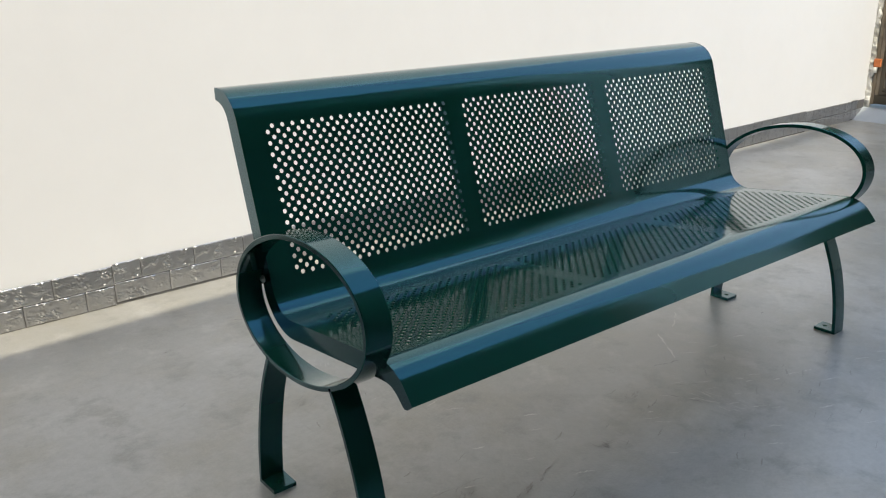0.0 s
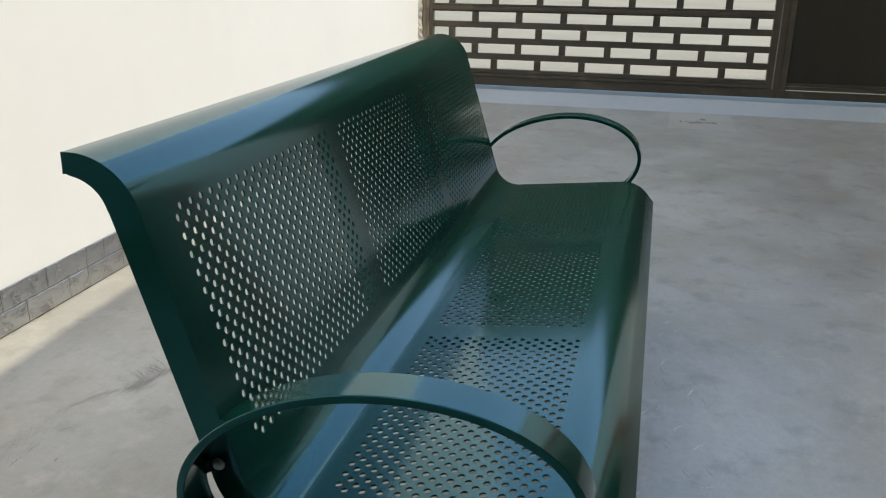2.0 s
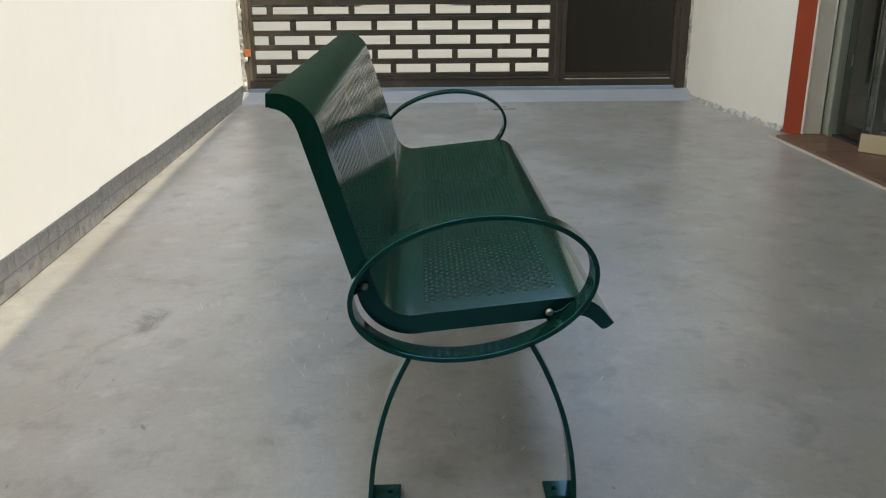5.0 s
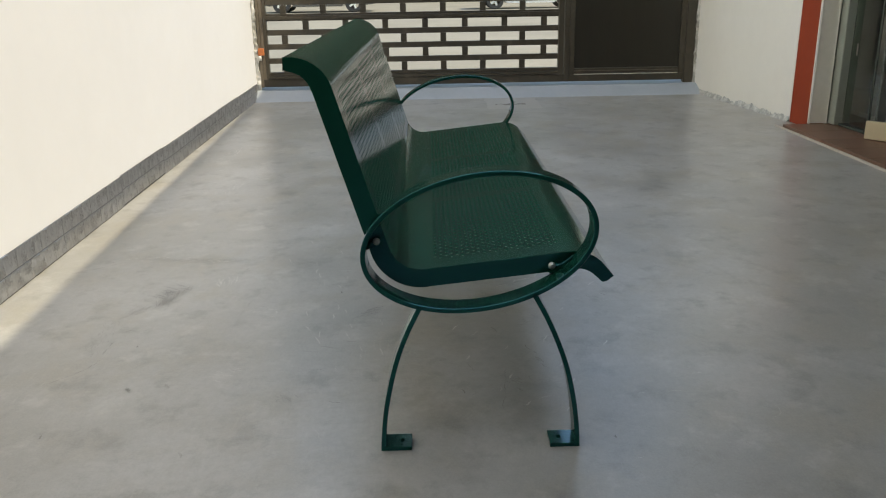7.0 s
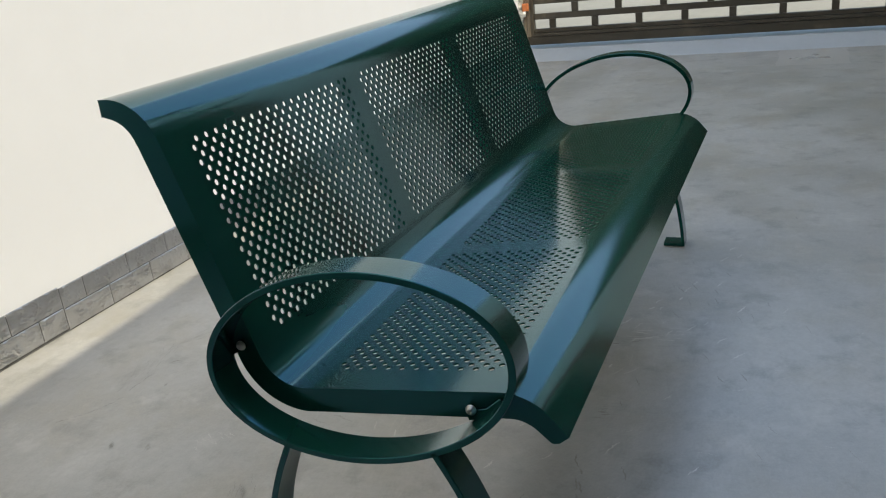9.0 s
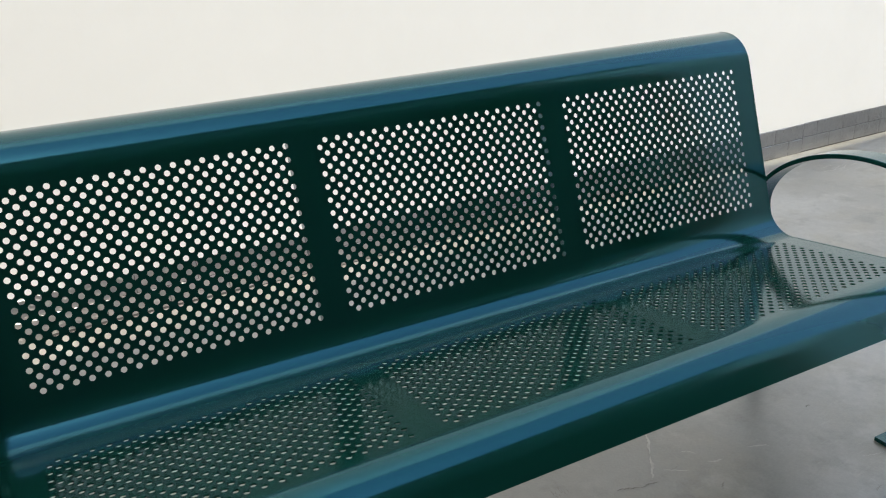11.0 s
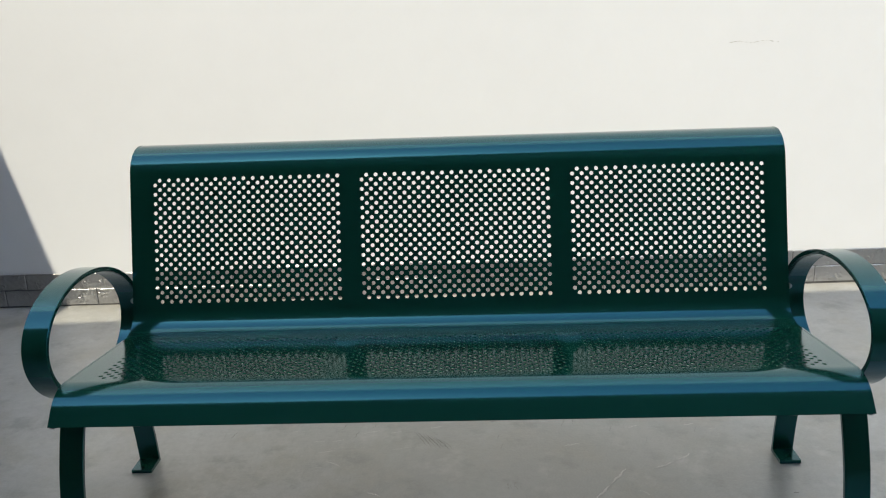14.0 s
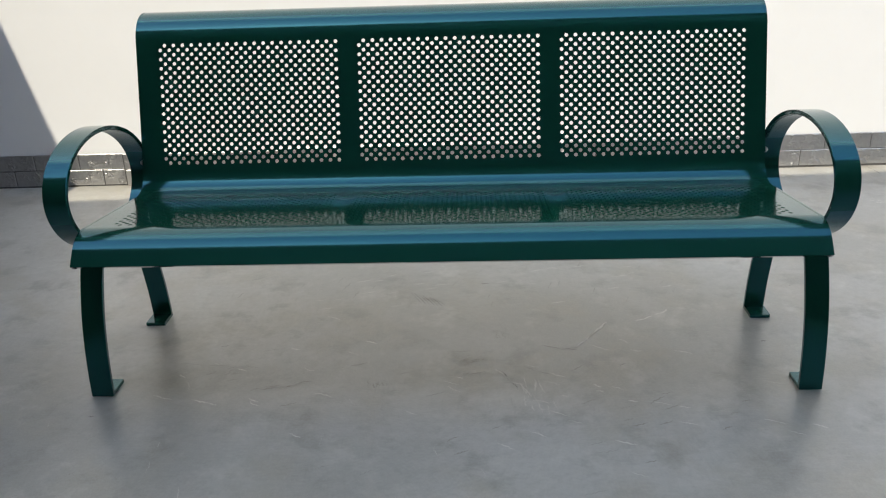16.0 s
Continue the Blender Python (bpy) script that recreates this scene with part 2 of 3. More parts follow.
def sweep(path, half, x0, x1, closed=False, chamfer=0.0012):
    """A flat bar whose section is 2*half thick in the y-z plane and reaches from x0 to x1, along a path of (y, z)."""
    bm = bmesh.new()
    n = len(path)
    rings = []
    for k, p in enumerate(path):
        a = path[(k - 1) % n] if closed or k else p
        b = path[(k + 1) % n] if closed or k < n - 1 else p
        t = Vector((b[0] - a[0], b[1] - a[1])).normalized()
        w = Vector((-t.y, t.x))
        c = chamfer
        section = [(x0 + c, half), (x1 - c, half), (x1, half - c), (x1, -half + c), (x1 - c, -half), (x0 + c, -half), (x0, -half + c), (x0, half - c)]
        rings.append([bm.verts.new((x, p[0] + w.x * h, p[1] + w.y * h)) for x, h in section])
    for k in range(n if closed else n - 1):
        r, s = rings[k], rings[(k + 1) % n]
        for j in range(8):
            f = bm.faces.new((r[j], r[(j + 1) % 8], s[(j + 1) % 8], s[j]))
            f.smooth = True
    for k in range(n if closed else n - 1):
        r, s = rings[k], rings[(k + 1) % n]
        for j in range(8):
            e = bm.edges.get((r[j], s[j]))
            if e:
                e.smooth = False
    if not closed:
        for r in (rings[0], rings[-1]):
            f = bm.faces.new(r)
            for e in f.edges:
                e.smooth = False
    return bm


# ---- the yard: floor, walls, ground ----
def wall_y(x):
    return 1.628 + 0.021 * x


bm = bmesh.new()
vs = [bm.verts.new(v) for v in ((-400, -400, -0.03), (600, -400, -0.03), (600, 400, -0.03), (-400, 400, -0.03))]
bm.faces.new(vs)
tagged(part("ground", bm, ROAD, None), "pale sunlit concrete road and ground outside the gate", "ground", kind="structure")

bm = bmesh.new()
vs = [bm.verts.new(v) for v in ((-6.5, -2.9, 0), (5.06, -2.9, 0), (5.06, 1.9, 0), (-6.5, 1.9, 0))]
low = [bm.verts.new((v.co.x, v.co.y, -0.029)) for v in vs]
bm.faces.new(vs), bm.faces.new(low)
for k in range(4):
    bm.faces.new((vs[k], vs[(k + 1) % 4], low[(k + 1) % 4], low[k]))
tagged(part("floor", bm, FLOOR, None), "grey painted concrete yard floor with scuffs", "floor", kind="structure")

# ramp that rises to the gate's sill
bm = bmesh.new()
prof = [(5.061, 0.0), (5.22, 0.085), (5.42, 0.1), (5.6, 0.0), (5.6, -0.029), (5.061, -0.029)]
ends = [[bm.verts.new((x, y, z)) for x, z in prof] for y in (-2.9, 1.9)]
bm.faces.new(ends[0]), bm.faces.new(ends[1])
for k in range(6):
    bm.faces.new((ends[0][k], ends[0][(k + 1) % 6], ends[1][(k + 1) % 6], ends[1][k]))
tagged(part("floor_ramp", bm, RAMP, None), "low blue-grey painted ramp under the gate", "ramp", kind="structure")

tagged(part("wall_north", slab_between((-6.5, wall_y(-6.5)), (5.34, wall_y(5.34)), 0.25, -0.03, WALL_H), WHITE, None),
       "tall white painted wall in full sun", "wall", kind="structure")
tagged(part("wall_coping", slab_between((-6.5, wall_y(-6.5) - 0.06), (5.34, wall_y(5.34) - 0.06), 0.36, WALL_H, WALL_H + 0.1), PLASTER, None),
       "grey cement coping on the white wall", "coping", kind="structure")
# unseen closing wall, dark so little light comes from the west
tagged(part("wall_west", slab_between((-6.5, -3.0), (-6.5, 1.9), 0.25, -0.03, EAVE), UNSEEN_END, None),
       "unseen plain end wall, made dark to keep light off the bench ends", "wall", kind="structure")
# unseen south front, added in two dark tones for what the bench mirrors
tagged(part("wall_south", slab_between((-6.5, -2.62), (1.55, -2.62), 0.25, -0.03, 2.4, side=-1), UNSEEN_FRONT, None),
       "unseen lower wall, made dark so the bench reflects little", "wall", kind="structure")
tagged(part("wall_south_over_shop", slab_between((-6.5, -2.6), (1.55, -2.6), 0.27, 2.403, EAVE, side=-1), UNSEEN_FACADE, None),
       "unseen upper wall, dark grey for the bench's reflections", "wall", kind="structure")
tagged(part("wall_south_above_door", slab_between((1.552, -2.62), (3.198, -2.62), 0.25, 2.35, EAVE, side=-1), UNSEEN_FACADE, None),
       "unseen wall over the shop doorway, dark grey for the bench's reflections", "wall", kind="structure")
tagged(part("wall_south_by_gate", slab_between((3.47, -2.585), (5.30, -2.415), 0.25, 0.012, 2.6, side=-1), SHADE_WHITE, None),
       "white painted wall in shade with a worn grey foot", "wall", kind="structure")


tagged(part("roof_cornice", slab_between((-6.5, -2.377 - 0.054 * 6.5), (5.4, -2.377 + 0.054 * 5.4), 0.6, EAVE, ROOF_H, side=-1), UNSEEN_FACADE, None),
       "plain cement cornice along the roof", "cornice", kind="structure")
# unseen canopy: edge set by the wall's shadow line, slab dark to shade the end
tagged(part("canopy", box((-6.48, -2.6, CANOPY_H - 0.15), (CANOPY_X, 1.48, CANOPY_H)), UNSEEN_END, None), "unseen dark canopy that shades the yard's end", "canopy", kind="structure")
# unseen slab added to block sky from the floor and the bench's reflections
tagged(part("awning", box((CANOPY_X + 0.003, -2.595, 2.5), (2.3, -1.3, 2.58)), UNSEEN_AWNING, None), "unseen grey awning added to bound the sky that the bench reflects", "awning", kind="structure")


# worn strip of bare plaster along the foot of the wall by the gate, and up its corner
def ragged_strip(a, b, height, seed, thick=0.006, side=1):
    rnd = random.Random(seed)
    a, b = Vector((*a, 0)), Vector((*b, 0))
    d = (b - a).normalized()
    n = Vector((-d.y, d.x, 0)) * side
    steps = 150
    bm = bmesh.new()
    front = []
    for k in range(steps + 1):
        p = a.lerp(b, k / steps)
        h = height * (0.55 + 0.6 * noise.noise((k * 0.07, seed, 0)) + 0.25 * noise.noise((k * 0.31, seed, 4))) + rnd.uniform(0, 0.006)
        out = thick + 0.006 + 0.006 * noise.noise((k * 0.15, seed, 9))
        front.append([bm.verts.new(p + n * (out + 0.012) + Vector((0, 0, 0.0))), bm.verts.new(p + n * out + Vector((0, 0, h * 0.6))), bm.verts.new(p + n * 0.002 + Vector((0, 0, h)))])
    for k in range(steps):
        for j in range(2):
            bm.faces.new((front[k][j], front[k + 1][j], front[k + 1][j + 1], front[k][j + 1]))
    for f in bm.faces:
        f.smooth = True
    return bm


tagged(part("wall_foot", ragged_strip((3.47, -2.583), (5.28, -2.415), 0.06, 3, thick=0.002), FOOT, None),
       "crumbling bare plaster along the foot of the wall", "plaster", kind="structure")


def ragged_post(x, y, width, height, seed, depth=0.05):
    rnd = random.Random(seed)
    bm = bmesh.new()
    rows = []
    steps = int(height / 0.035)
    for k in range(steps + 1):
        z = k * height / steps
        e = [rnd.uniform(-0.011, 0.011) for _ in range(4)]
        rows.append([bm.verts.new((x + e[0], y - width / 2 + e[1], z)), bm.verts.new((x + e[2] * 0.5, y + width / 2 + e[3], z)),
                     bm.verts.new((x + depth, y + width / 2, z)), bm.verts.new((x + depth, y - width / 2, z))])
    for k in range(steps):
        for j in range(4):
            bm.faces.new((rows[k][j], rows[k][(j + 1) % 4], rows[k + 1][(j + 1) % 4], rows[k + 1][j]))
    bm.faces.new(rows[0]), bm.faces.new(rows[-1])
    return bm


tagged(part("gate_jamb_plaster", ragged_post(5.25, 1.722, 0.036, GATE_H, 5), PLASTER, None),
       "ragged white plaster edge beside the gate", "plaster", kind="structure")
tagged(part("gate_jamb_plaster", ragged_post(5.25, -2.425, 0.05, GATE_H, 6), PLASTER, None),
       "ragged peeling plaster edge beside the metal door", "plaster", kind="structure")

tagged(part("wall_south_upper", slab_between((3.47, -2.585), (5.30, -2.415), 0.25, 2.6, EAVE, side=-1), SHADE_WHITE, None),
       "white painted upper facade in shade", "wall", kind="structure")
# red pilaster and the doorway beside it
tagged(part("pilaster", slab_between((3.205, -2.597), (3.468, -2.585), 0.125, 0.0, EAVE, side=-1, bevel=0.004), RED, None),
       "rust red painted pilaster beside the doorway", "pilaster", kind="structure")
bm = slab_between((3.203, -2.735), (3.203, -2.596), 0.014, 0.032, 2.35, side=1, bevel=0.004)
tagged(part("door_reveal", bm, REVEAL, None), "grey white painted reveal with chipped edges", "trim", kind="structure")

def chipped_edge(x, y, z0, z1, width, seed):
    """A thin ragged line of bare filler down an edge."""
    rnd = random.Random(seed)
    bm = bmesh.new()
    last = None
    steps = int((z1 - z0) / 0.02)
    for k in range(steps + 1):
        z = z0 + (z1 - z0) * k / steps
        w = width * (0.25 + rnd.random()) * (2.2 if noise.noise((k * 0.11, seed, 0)) > 0.25 else 1.0)
        now = [bm.verts.new((x, y - w / 2, z)), bm.verts.new((x - 0.004, y, z)), bm.verts.new((x, y + w / 2, z))]
        if last:
            for j in range(2):
                bm.faces.new((last[j], last[j + 1], now[j + 1], now[j]))
        last = now
    return bm


tagged(part("chipped_edge", chipped_edge(3.1885, -2.606, 0.03, 2.3, 0.007, 2), SHADE_WHITE, None), "ragged white filler line down the reveal", "filler", kind="structure")
tagged(part("chipped_edge", chipped_edge(3.1885, -2.726, 0.03, 2.3, 0.008, 8), SHADE_WHITE, None), "ragged white filler line down the reveal", "filler", kind="structure")
tagged(part("threshold", box((1.4, -3.3, -0.028), (3.19, -2.42, 0.008)), GROUT, None), "mortar bed of the doorway step", "threshold", kind="structure")
step = bpy.data.objects["threshold"]
part("edge_strip", box((1.4, -2.418, -0.01), (3.3, -2.404, 0.0125), bevel=0.002), EDGE, step, "thin pale edge strip of the step")

# ---- gate ----
GX = 5.30
gate = empty("lattice_gate", pose(GX, 0, 0))
tagged(gate, "dark bronze metal gate with a brick-pattern lattice", "gate")
Y0, Y1 = -1.111, 1.613     # inner opening of the leaf


def bar(name, y0, y1, z0, z1, d=0.045, parent=None, mat=GATE, label="", x=0.0):
    return part(name, box((x - d / 2, y0, z0), (x + d / 2, y1, z1), bevel=0.003), mat, parent, label)


bar("bottom_rail", Y0 - 0.07, Y1 + 0.06, 0.115, 0.185, 0.06, gate)
bar("bottom_moulding", Y0, Y1, 0.188, 0.215, 0.075, gate)
bar("bottom_moulding", Y0, Y1, 0.218, 0.2495, 0.05, gate)
bar("top_rail", Y0 - 0.07, Y1 + 0.06, GATE_H - 0.09, GATE_H, 0.06, gate)
bar("stile", Y1, Y1 + 0.03, 0.186, GATE_H - 0.092, 0.06, gate)
bar("hinge_post", Y1 + 0.062, Y1 + 0.088, 0.11, GATE_H, 0.07, gate, POST, "worn brown hinge post")
bar("hinge_post", Y1 + 0.031, Y1 + 0.06, 0.186, GATE_H - 0.092, 0.066, gate, POST, "worn brown hinge post")
bar("stile", Y0 - 0.05, Y0, 0.186, GATE_H - 0.092, 0.06, gate)
OPEN = 0.079
upright = mesh_of("upright", box((-0.016, -0.027, 0.001), (0.016, 0.027, OPEN - 0.001), bevel=0.002), GATE)
z = 0.250
row = 0
while z + OPEN < GATE_H - 0.1:
    for k in range(8):
        y = (-0.974 if row % 2 else -0.772) + 0.3705 * k
        if y < Y1 - 0.06:
            link("upright", upright, gate, m=pose(0, y, z))
    top = z + OPEN
    high = 0.05
    if row % 4 == 3:
        bar("middle_rail", Y0, Y1, top + 0.012, top + 0.046, 0.065, gate)
        high = 0.064
        bar("crossbar", Y0, Y1, top, top + 0.011, 0.03, gate)
        bar("crossbar", Y0, Y1, top + 0.047, top + high, 0.03, gate)
    elif top + high < GATE_H - 0.095:
        bar("crossbar", Y0, Y1, top, top + high, 0.032, gate)
    z = top + high
    row += 1

door = empty("metal_door", pose(GX, 0, 0))
tagged(door, "dark bronze sheet metal door beside the lattice gate", "door")
D0, D1 = -2.31, -1.215
bar("frame_post", D1 + 0.002, D1 + 0.046, 0.115, GATE_H, 0.07, door)
bar("frame_post", D0 - 0.09, D0 - 0.002, 0.06, GATE_H, 0.07, door)
bar("bottom_rail", D0, D1, 0.115, 0.175, 0.055, door)
bar("top_rail", D0, D1, GATE_H - 0.08, GATE_H, 0.055, door)
bar("stile", D0, D0 + 0.05, 0.176, GATE_H - 0.081, 0.055, door)
bar("stile", D1 - 0.05, D1, 0.176, GATE_H - 0.081, 0.055, door)
bar("sheet_panel", D0 + 0.051, D1 - 0.051, 0.236, GATE_H - 0.09, 0.02, door, GATE_PANEL)
for z0, z1, d, paint in ((0.177, 0.182, 0.05, REVEAL), (0.183, 0.208, 0.04, GATE), (0.209, 0.213, 0.045, POST), (0.214, 0.234, 0.03, GATE)):
    bar("bead", D0 + 0.052, D1 - 0.052, z0, z1, d, door, paint)
hinge = empty("gate_latch", pose(5.245, 1.672, 0.44))
tagged(hinge, "small orange painted latch block on the gate post", "latch")
part("plate", box((-0.012, -0.028, -0.03), (0.012, 0.028, 0.035), bevel=0.006), ORANGE, hinge)
part("pin", sweep([(0.012, -0.075), (0.012, -0.032)], 0.012, -0.012, 0.012), PLASTER, hinge)

# ---- the doorway ----
dw = empty("door_frame", pose(0, 0, 0))
tagged(dw, "grey green metal frame with a fixed dark glass pane", "door frame")
part("post", box((3.10, -2.86, 0.032), (3.21, -2.742, 2.34), bevel=0.006), FRAME, dw)
part("post", box((2.60, -2.83, 0.03), (2.625, -2.77, 2.34), bevel=0.004), DOOR_EDGE, dw, "dark slim post")
pane = part("pane", box((2.65, -2.805, 0.06), (3.095, -2.797, 2.30)), GLASS, dw, "dark clear glass pane")
pane.visible_shadow = False
part("sill", box((2.65, -2.83, 0.03), (3.095, -2.77, 0.048), bevel=0.004), DOOR_EDGE, dw)
part("pull_handle", box((3.003, -2.796, 0.52), (3.013, -2.788, 0.6), bevel=0.002), STEEL, dw, "small bright metal pull")
leaf = empty("glass_door", pose(2.58, -2.70, 0.035, 0, 0, 215))
tagged(leaf, "glass door standing open with a cream bottom rail", "door")
part("bottom_rail", box((0, -0.02, 0), (0.85, 0.02, 0.115), bevel=0.004), CREAM, leaf, "cream painted bottom rail")
part("stile", box((0, -0.009, 0.116), (0.012, 0.009, 2.25), bevel=0.002), DOOR_EDGE, leaf, "dark glass edge strip")
part("stile", box((0.838, -0.009, 0.116), (0.85, 0.009, 2.25), bevel=0.002), DOOR_EDGE, leaf, "dark glass edge strip")
pane = part("pane", box((0.0125, -0.004, 0.117), (0.8375, 0.004, 2.25)), GLASS, leaf, "clear glass pane")
pane.visible_shadow = False
# plain room behind the doorway
tagged(part("indoor_wall", slab_between((-1.5, -6.5), (5.2, -6.5), 0.2, -0.03, 2.8, side=-1), ROOM, None), "plain indoor wall in the dim room", "wall", kind="structure")
tagged(part("indoor_wall", slab_between((5.2, -6.5), (5.2, -2.68), 0.2, -0.03, 2.8, side=-1), ROOM, None), "plain indoor wall in the dim room", "wall", kind="structure")
tagged(part("indoor_wall", slab_between((-1.5, -2.88), (-1.5, -6.5), 0.2, -0.03, 2.8, side=-1), ROOM, None), "plain indoor wall in the dim room", "wall", kind="structure")
tagged(part("indoor_floor", box((-1.5, -6.5, -0.028), (5.2, -3.301, 0.004)), FLOOR, None), "smooth indoor floor in the dim room", "floor", kind="structure")
tagged(part("ceiling", box((-1.7, -6.7, 2.81), (5.2, -2.88, 2.95)), ROOM, None), "plain ceiling of the dim room", "ceiling", kind="structure")

# ---- bench ----
HALF = 0.887
PITCH, STEP, OFF = 0.01291, 0.5697, 0.003
BACK_PITCH = 0.01281


def fillet(a, corner, b, t, steps):
    """Points of the arc that rounds a corner, from t before it to t past it."""
    a, corner, b = Vector(a), Vector(corner), Vector(b)
    u, v = (a - corner).normalized(), (b - corner).normalized()
    ang = u.angle(v)
    r = t * math.tan(ang / 2)
    centre = corner + (u + v).normalized() * (r / math.sin(ang / 2))
    p, q = corner + u * t - centre, corner + v * t - centre
    turn = math.atan2(p.x * q.y - p.y * q.x, p.dot(q))
    out = []
    for k in range(steps + 1):
        c, s = math.cos(turn * k / steps), math.sin(turn * k / steps)
        out.append((centre.x + c * p.x - s * p.y, centre.y + s * p.x + c * p.y))
    return out


def back_line(z):
    return (0.2148 + 0.3005 * (z - 0.502), z)


def seat_line(y):
    return (y, 0.4325 + 0.105 * (0.12 - y))


TIP = (0.416, 0.9045)
ROLL = back_line(0.907)
BEND = (0.1916, 0.4245)
LIP = seat_line(-0.246)
END = (-0.300, 0.4055)
profile = [TIP] + fillet(TIP, ROLL, BEND, 0.070, 28)
back_top = len(profile)
BH = 13 * BACK_PITCH + BACK_PITCH
back_dir = (Vector(back_line(0.9)) - Vector(back_line(0.5))).normalized()
back_mid = Vector(back_line(0.6639))
profile += [tuple(back_mid + back_dir * BH), tuple(back_mid - back_dir * BH)]
back_rows = (len(profile) - 2, len(profile) - 1)
profile += fillet(ROLL, BEND, LIP, 0.0615, 30)
seat_dir = (Vector(seat_line(0.1)) - Vector(seat_line(-0.1))).normalized()
seat_mid = Vector(seat_line(-0.036))
SH = 12 * PITCH
profile += [tuple(seat_mid + seat_dir * SH), tuple(seat_mid - seat_dir * SH)]
seat_rows = (len(profile) - 2, len(profile) - 1)
profile += fillet(BEND, LIP, END, 0.049, 24) + [END]


def normals_of(points):
    out = []
    for k in range(len(points)):
        a, b = points[max(k - 1, 0)], points[min(k + 1, len(points) - 1)]
        t = Vector((b[0] - a[0], b[1] - a[1])).normalized()
        out.append(Vector((t.y, -t.x)))    # points below and behind the sheet
    return out


under = normals_of(profile)
if under[len(profile) // 2].y > 0:
    under = [-n for n in under]


def shifted(points, ns, d):
    return [(p[0] + n.x * d, p[1] + n.y * d) for p, n in zip(points, ns)]


THICK = 0.003
bench = empty("bench", pose(0, 0, 0))
tagged(bench, "glossy dark green perforated steel bench with oval armrests", "bench")

# the bent sheet, open where the perforated fields lie
xs = [-HALF]
for cx in (OFF - STEP, OFF, OFF + STEP):
    xs += [cx - 20.5 * PITCH, cx + 20.5 * PITCH]
xs.append(HALF)
# rolled hems at both long edges
hem_top = [(TIP[0] + 0.001, TIP[1] - 0.027)]
hem_low = [(END[0] + 0.024, END[1] - 0.014)]
outer = hem_top + profile + hem_low
inner_pts = shifted(profile, under, THICK)
inner = [(hem_top[0][0] - THICK, hem_top[0][1])] + inner_pts + [(hem_low[0][0] + 0.001, hem_low[0][1] + THICK)]
open_rows = {back_rows[0] + 1, seat_rows[0] + 1}
bm = bmesh.new()
grid = [[[bm.verts.new((x, p[0], p[1])) for x in xs] for p in side] for side in (outer, inner)]
for j in range(len(outer) - 1):
    for k in range(len(xs) - 1):
        if j in open_rows and k in (1, 3, 5):
            continue
        for g in grid:
            f = bm.faces.new((g[j][k], g[j][k + 1], g[j + 1][k + 1], g[j + 1][k]))
            f.smooth = True
rim = [e for e in bm.edges if len(e.link_faces) == 1]
look_up = {}
for j in range(len(outer)):
    for k in range(len(xs)):
        look_up[grid[0][j][k]] = grid[1][j][k]
for e in rim:
    e.smooth = False
    a, b = e.verts
    if a in look_up and b in look_up:
        bm.faces.new((a, b, look_up[b], look_up[a]))
for k in range(len(xs) - 1):
    for g in grid:
        for j in (1, len(outer) - 2):
            e = bm.edges.get((g[j][k], g[j][k + 1]))
            if e:
                e.smooth = False
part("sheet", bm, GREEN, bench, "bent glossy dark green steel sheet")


def perforated(cols, rows, px, py, dia):
    """A flat field of holes in staggered rows, in the x-y plane, with its face up and its thickness below."""
    bm = bmesh.new()
    r = dia / 2
    cache = {}

    def corner(i, j, z):
        key = (i, j, z)
        if key not in cache:
            cache[key] = bm.verts.new(((i - (cols - 1) / 2) * px, (j - (rows - 1) / 2) * py, z))
        return cache[key]

    for i in range(-1, cols + 1):
        for j in range(-1, rows + 1):
            if (i + j) % 2 == 0:
                continue
            hole = 0 <= i < cols and 0 <= j < rows
            if not hole:
                for z in (0.0, -THICK):
                    pts = [(i - 1, j), (i, j - 1), (i + 1, j), (i, j + 1)]
                    keep = [p for p in pts if -1 <= p[0] <= cols and -1 <= p[1] <= rows]
                    if len(keep) == 3:
                        bm.faces.new([corner(*p, z) for p in keep])
                    elif len(keep) == 2:
                        bm.faces.new([corner(*keep[0], z), corner(*keep[1], z), corner(i, j, z)])
                continue
            cx, cy = (i - (cols - 1) / 2) * px, (j - (rows - 1) / 2) * py
            rings = []
            for z in (0.0, -THICK):
                ring = [bm.verts.new((cx + r * math.cos(2 * math.pi * k / 12), cy + r * math.sin(2 * math.pi * k / 12), z)) for k in range(12)]
                pts = [corner(i + 1, j, z), corner(i, j + 1, z), corner(i - 1, j, z), corner(i, j - 1, z)]
                for q in range(4):
                    bm.faces.new([pts[q], pts[(q + 1) % 4]] + [ring[(3 * q + 3 - k) % 12] for k in range(4)])
                rings.append(ring)
            for k in range(12):
                f = bm.faces.new((rings[0][k], rings[0][(k + 1) % 12], rings[1][(k + 1) % 12], rings[1][k]))
                f.smooth = True
                for e in (bm.edges.get((rings[n][k], rings[n][(k + 1) % 12])) for n in (0, 1)):
                    e.smooth = False
    return bm


def field_pose(cx, mid, way):
    """x along the bench, y along the profile upwards, z out of the sheet's face."""
    y = Vector((0, way.x, way.y))
    z = Vector((1, 0, 0)).cross(y)
    return Matrix(((1, y.x, z.x, cx), (0, y.y, z.y, mid.x), (0, y.z, z.z, mid.y), (0, 0, 0, 1)))


HOLE = 0.0108
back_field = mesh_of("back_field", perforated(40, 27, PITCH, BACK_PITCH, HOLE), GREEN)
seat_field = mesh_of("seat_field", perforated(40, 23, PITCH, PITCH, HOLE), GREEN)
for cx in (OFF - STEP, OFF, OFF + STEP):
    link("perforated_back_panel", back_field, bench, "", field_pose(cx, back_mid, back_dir))
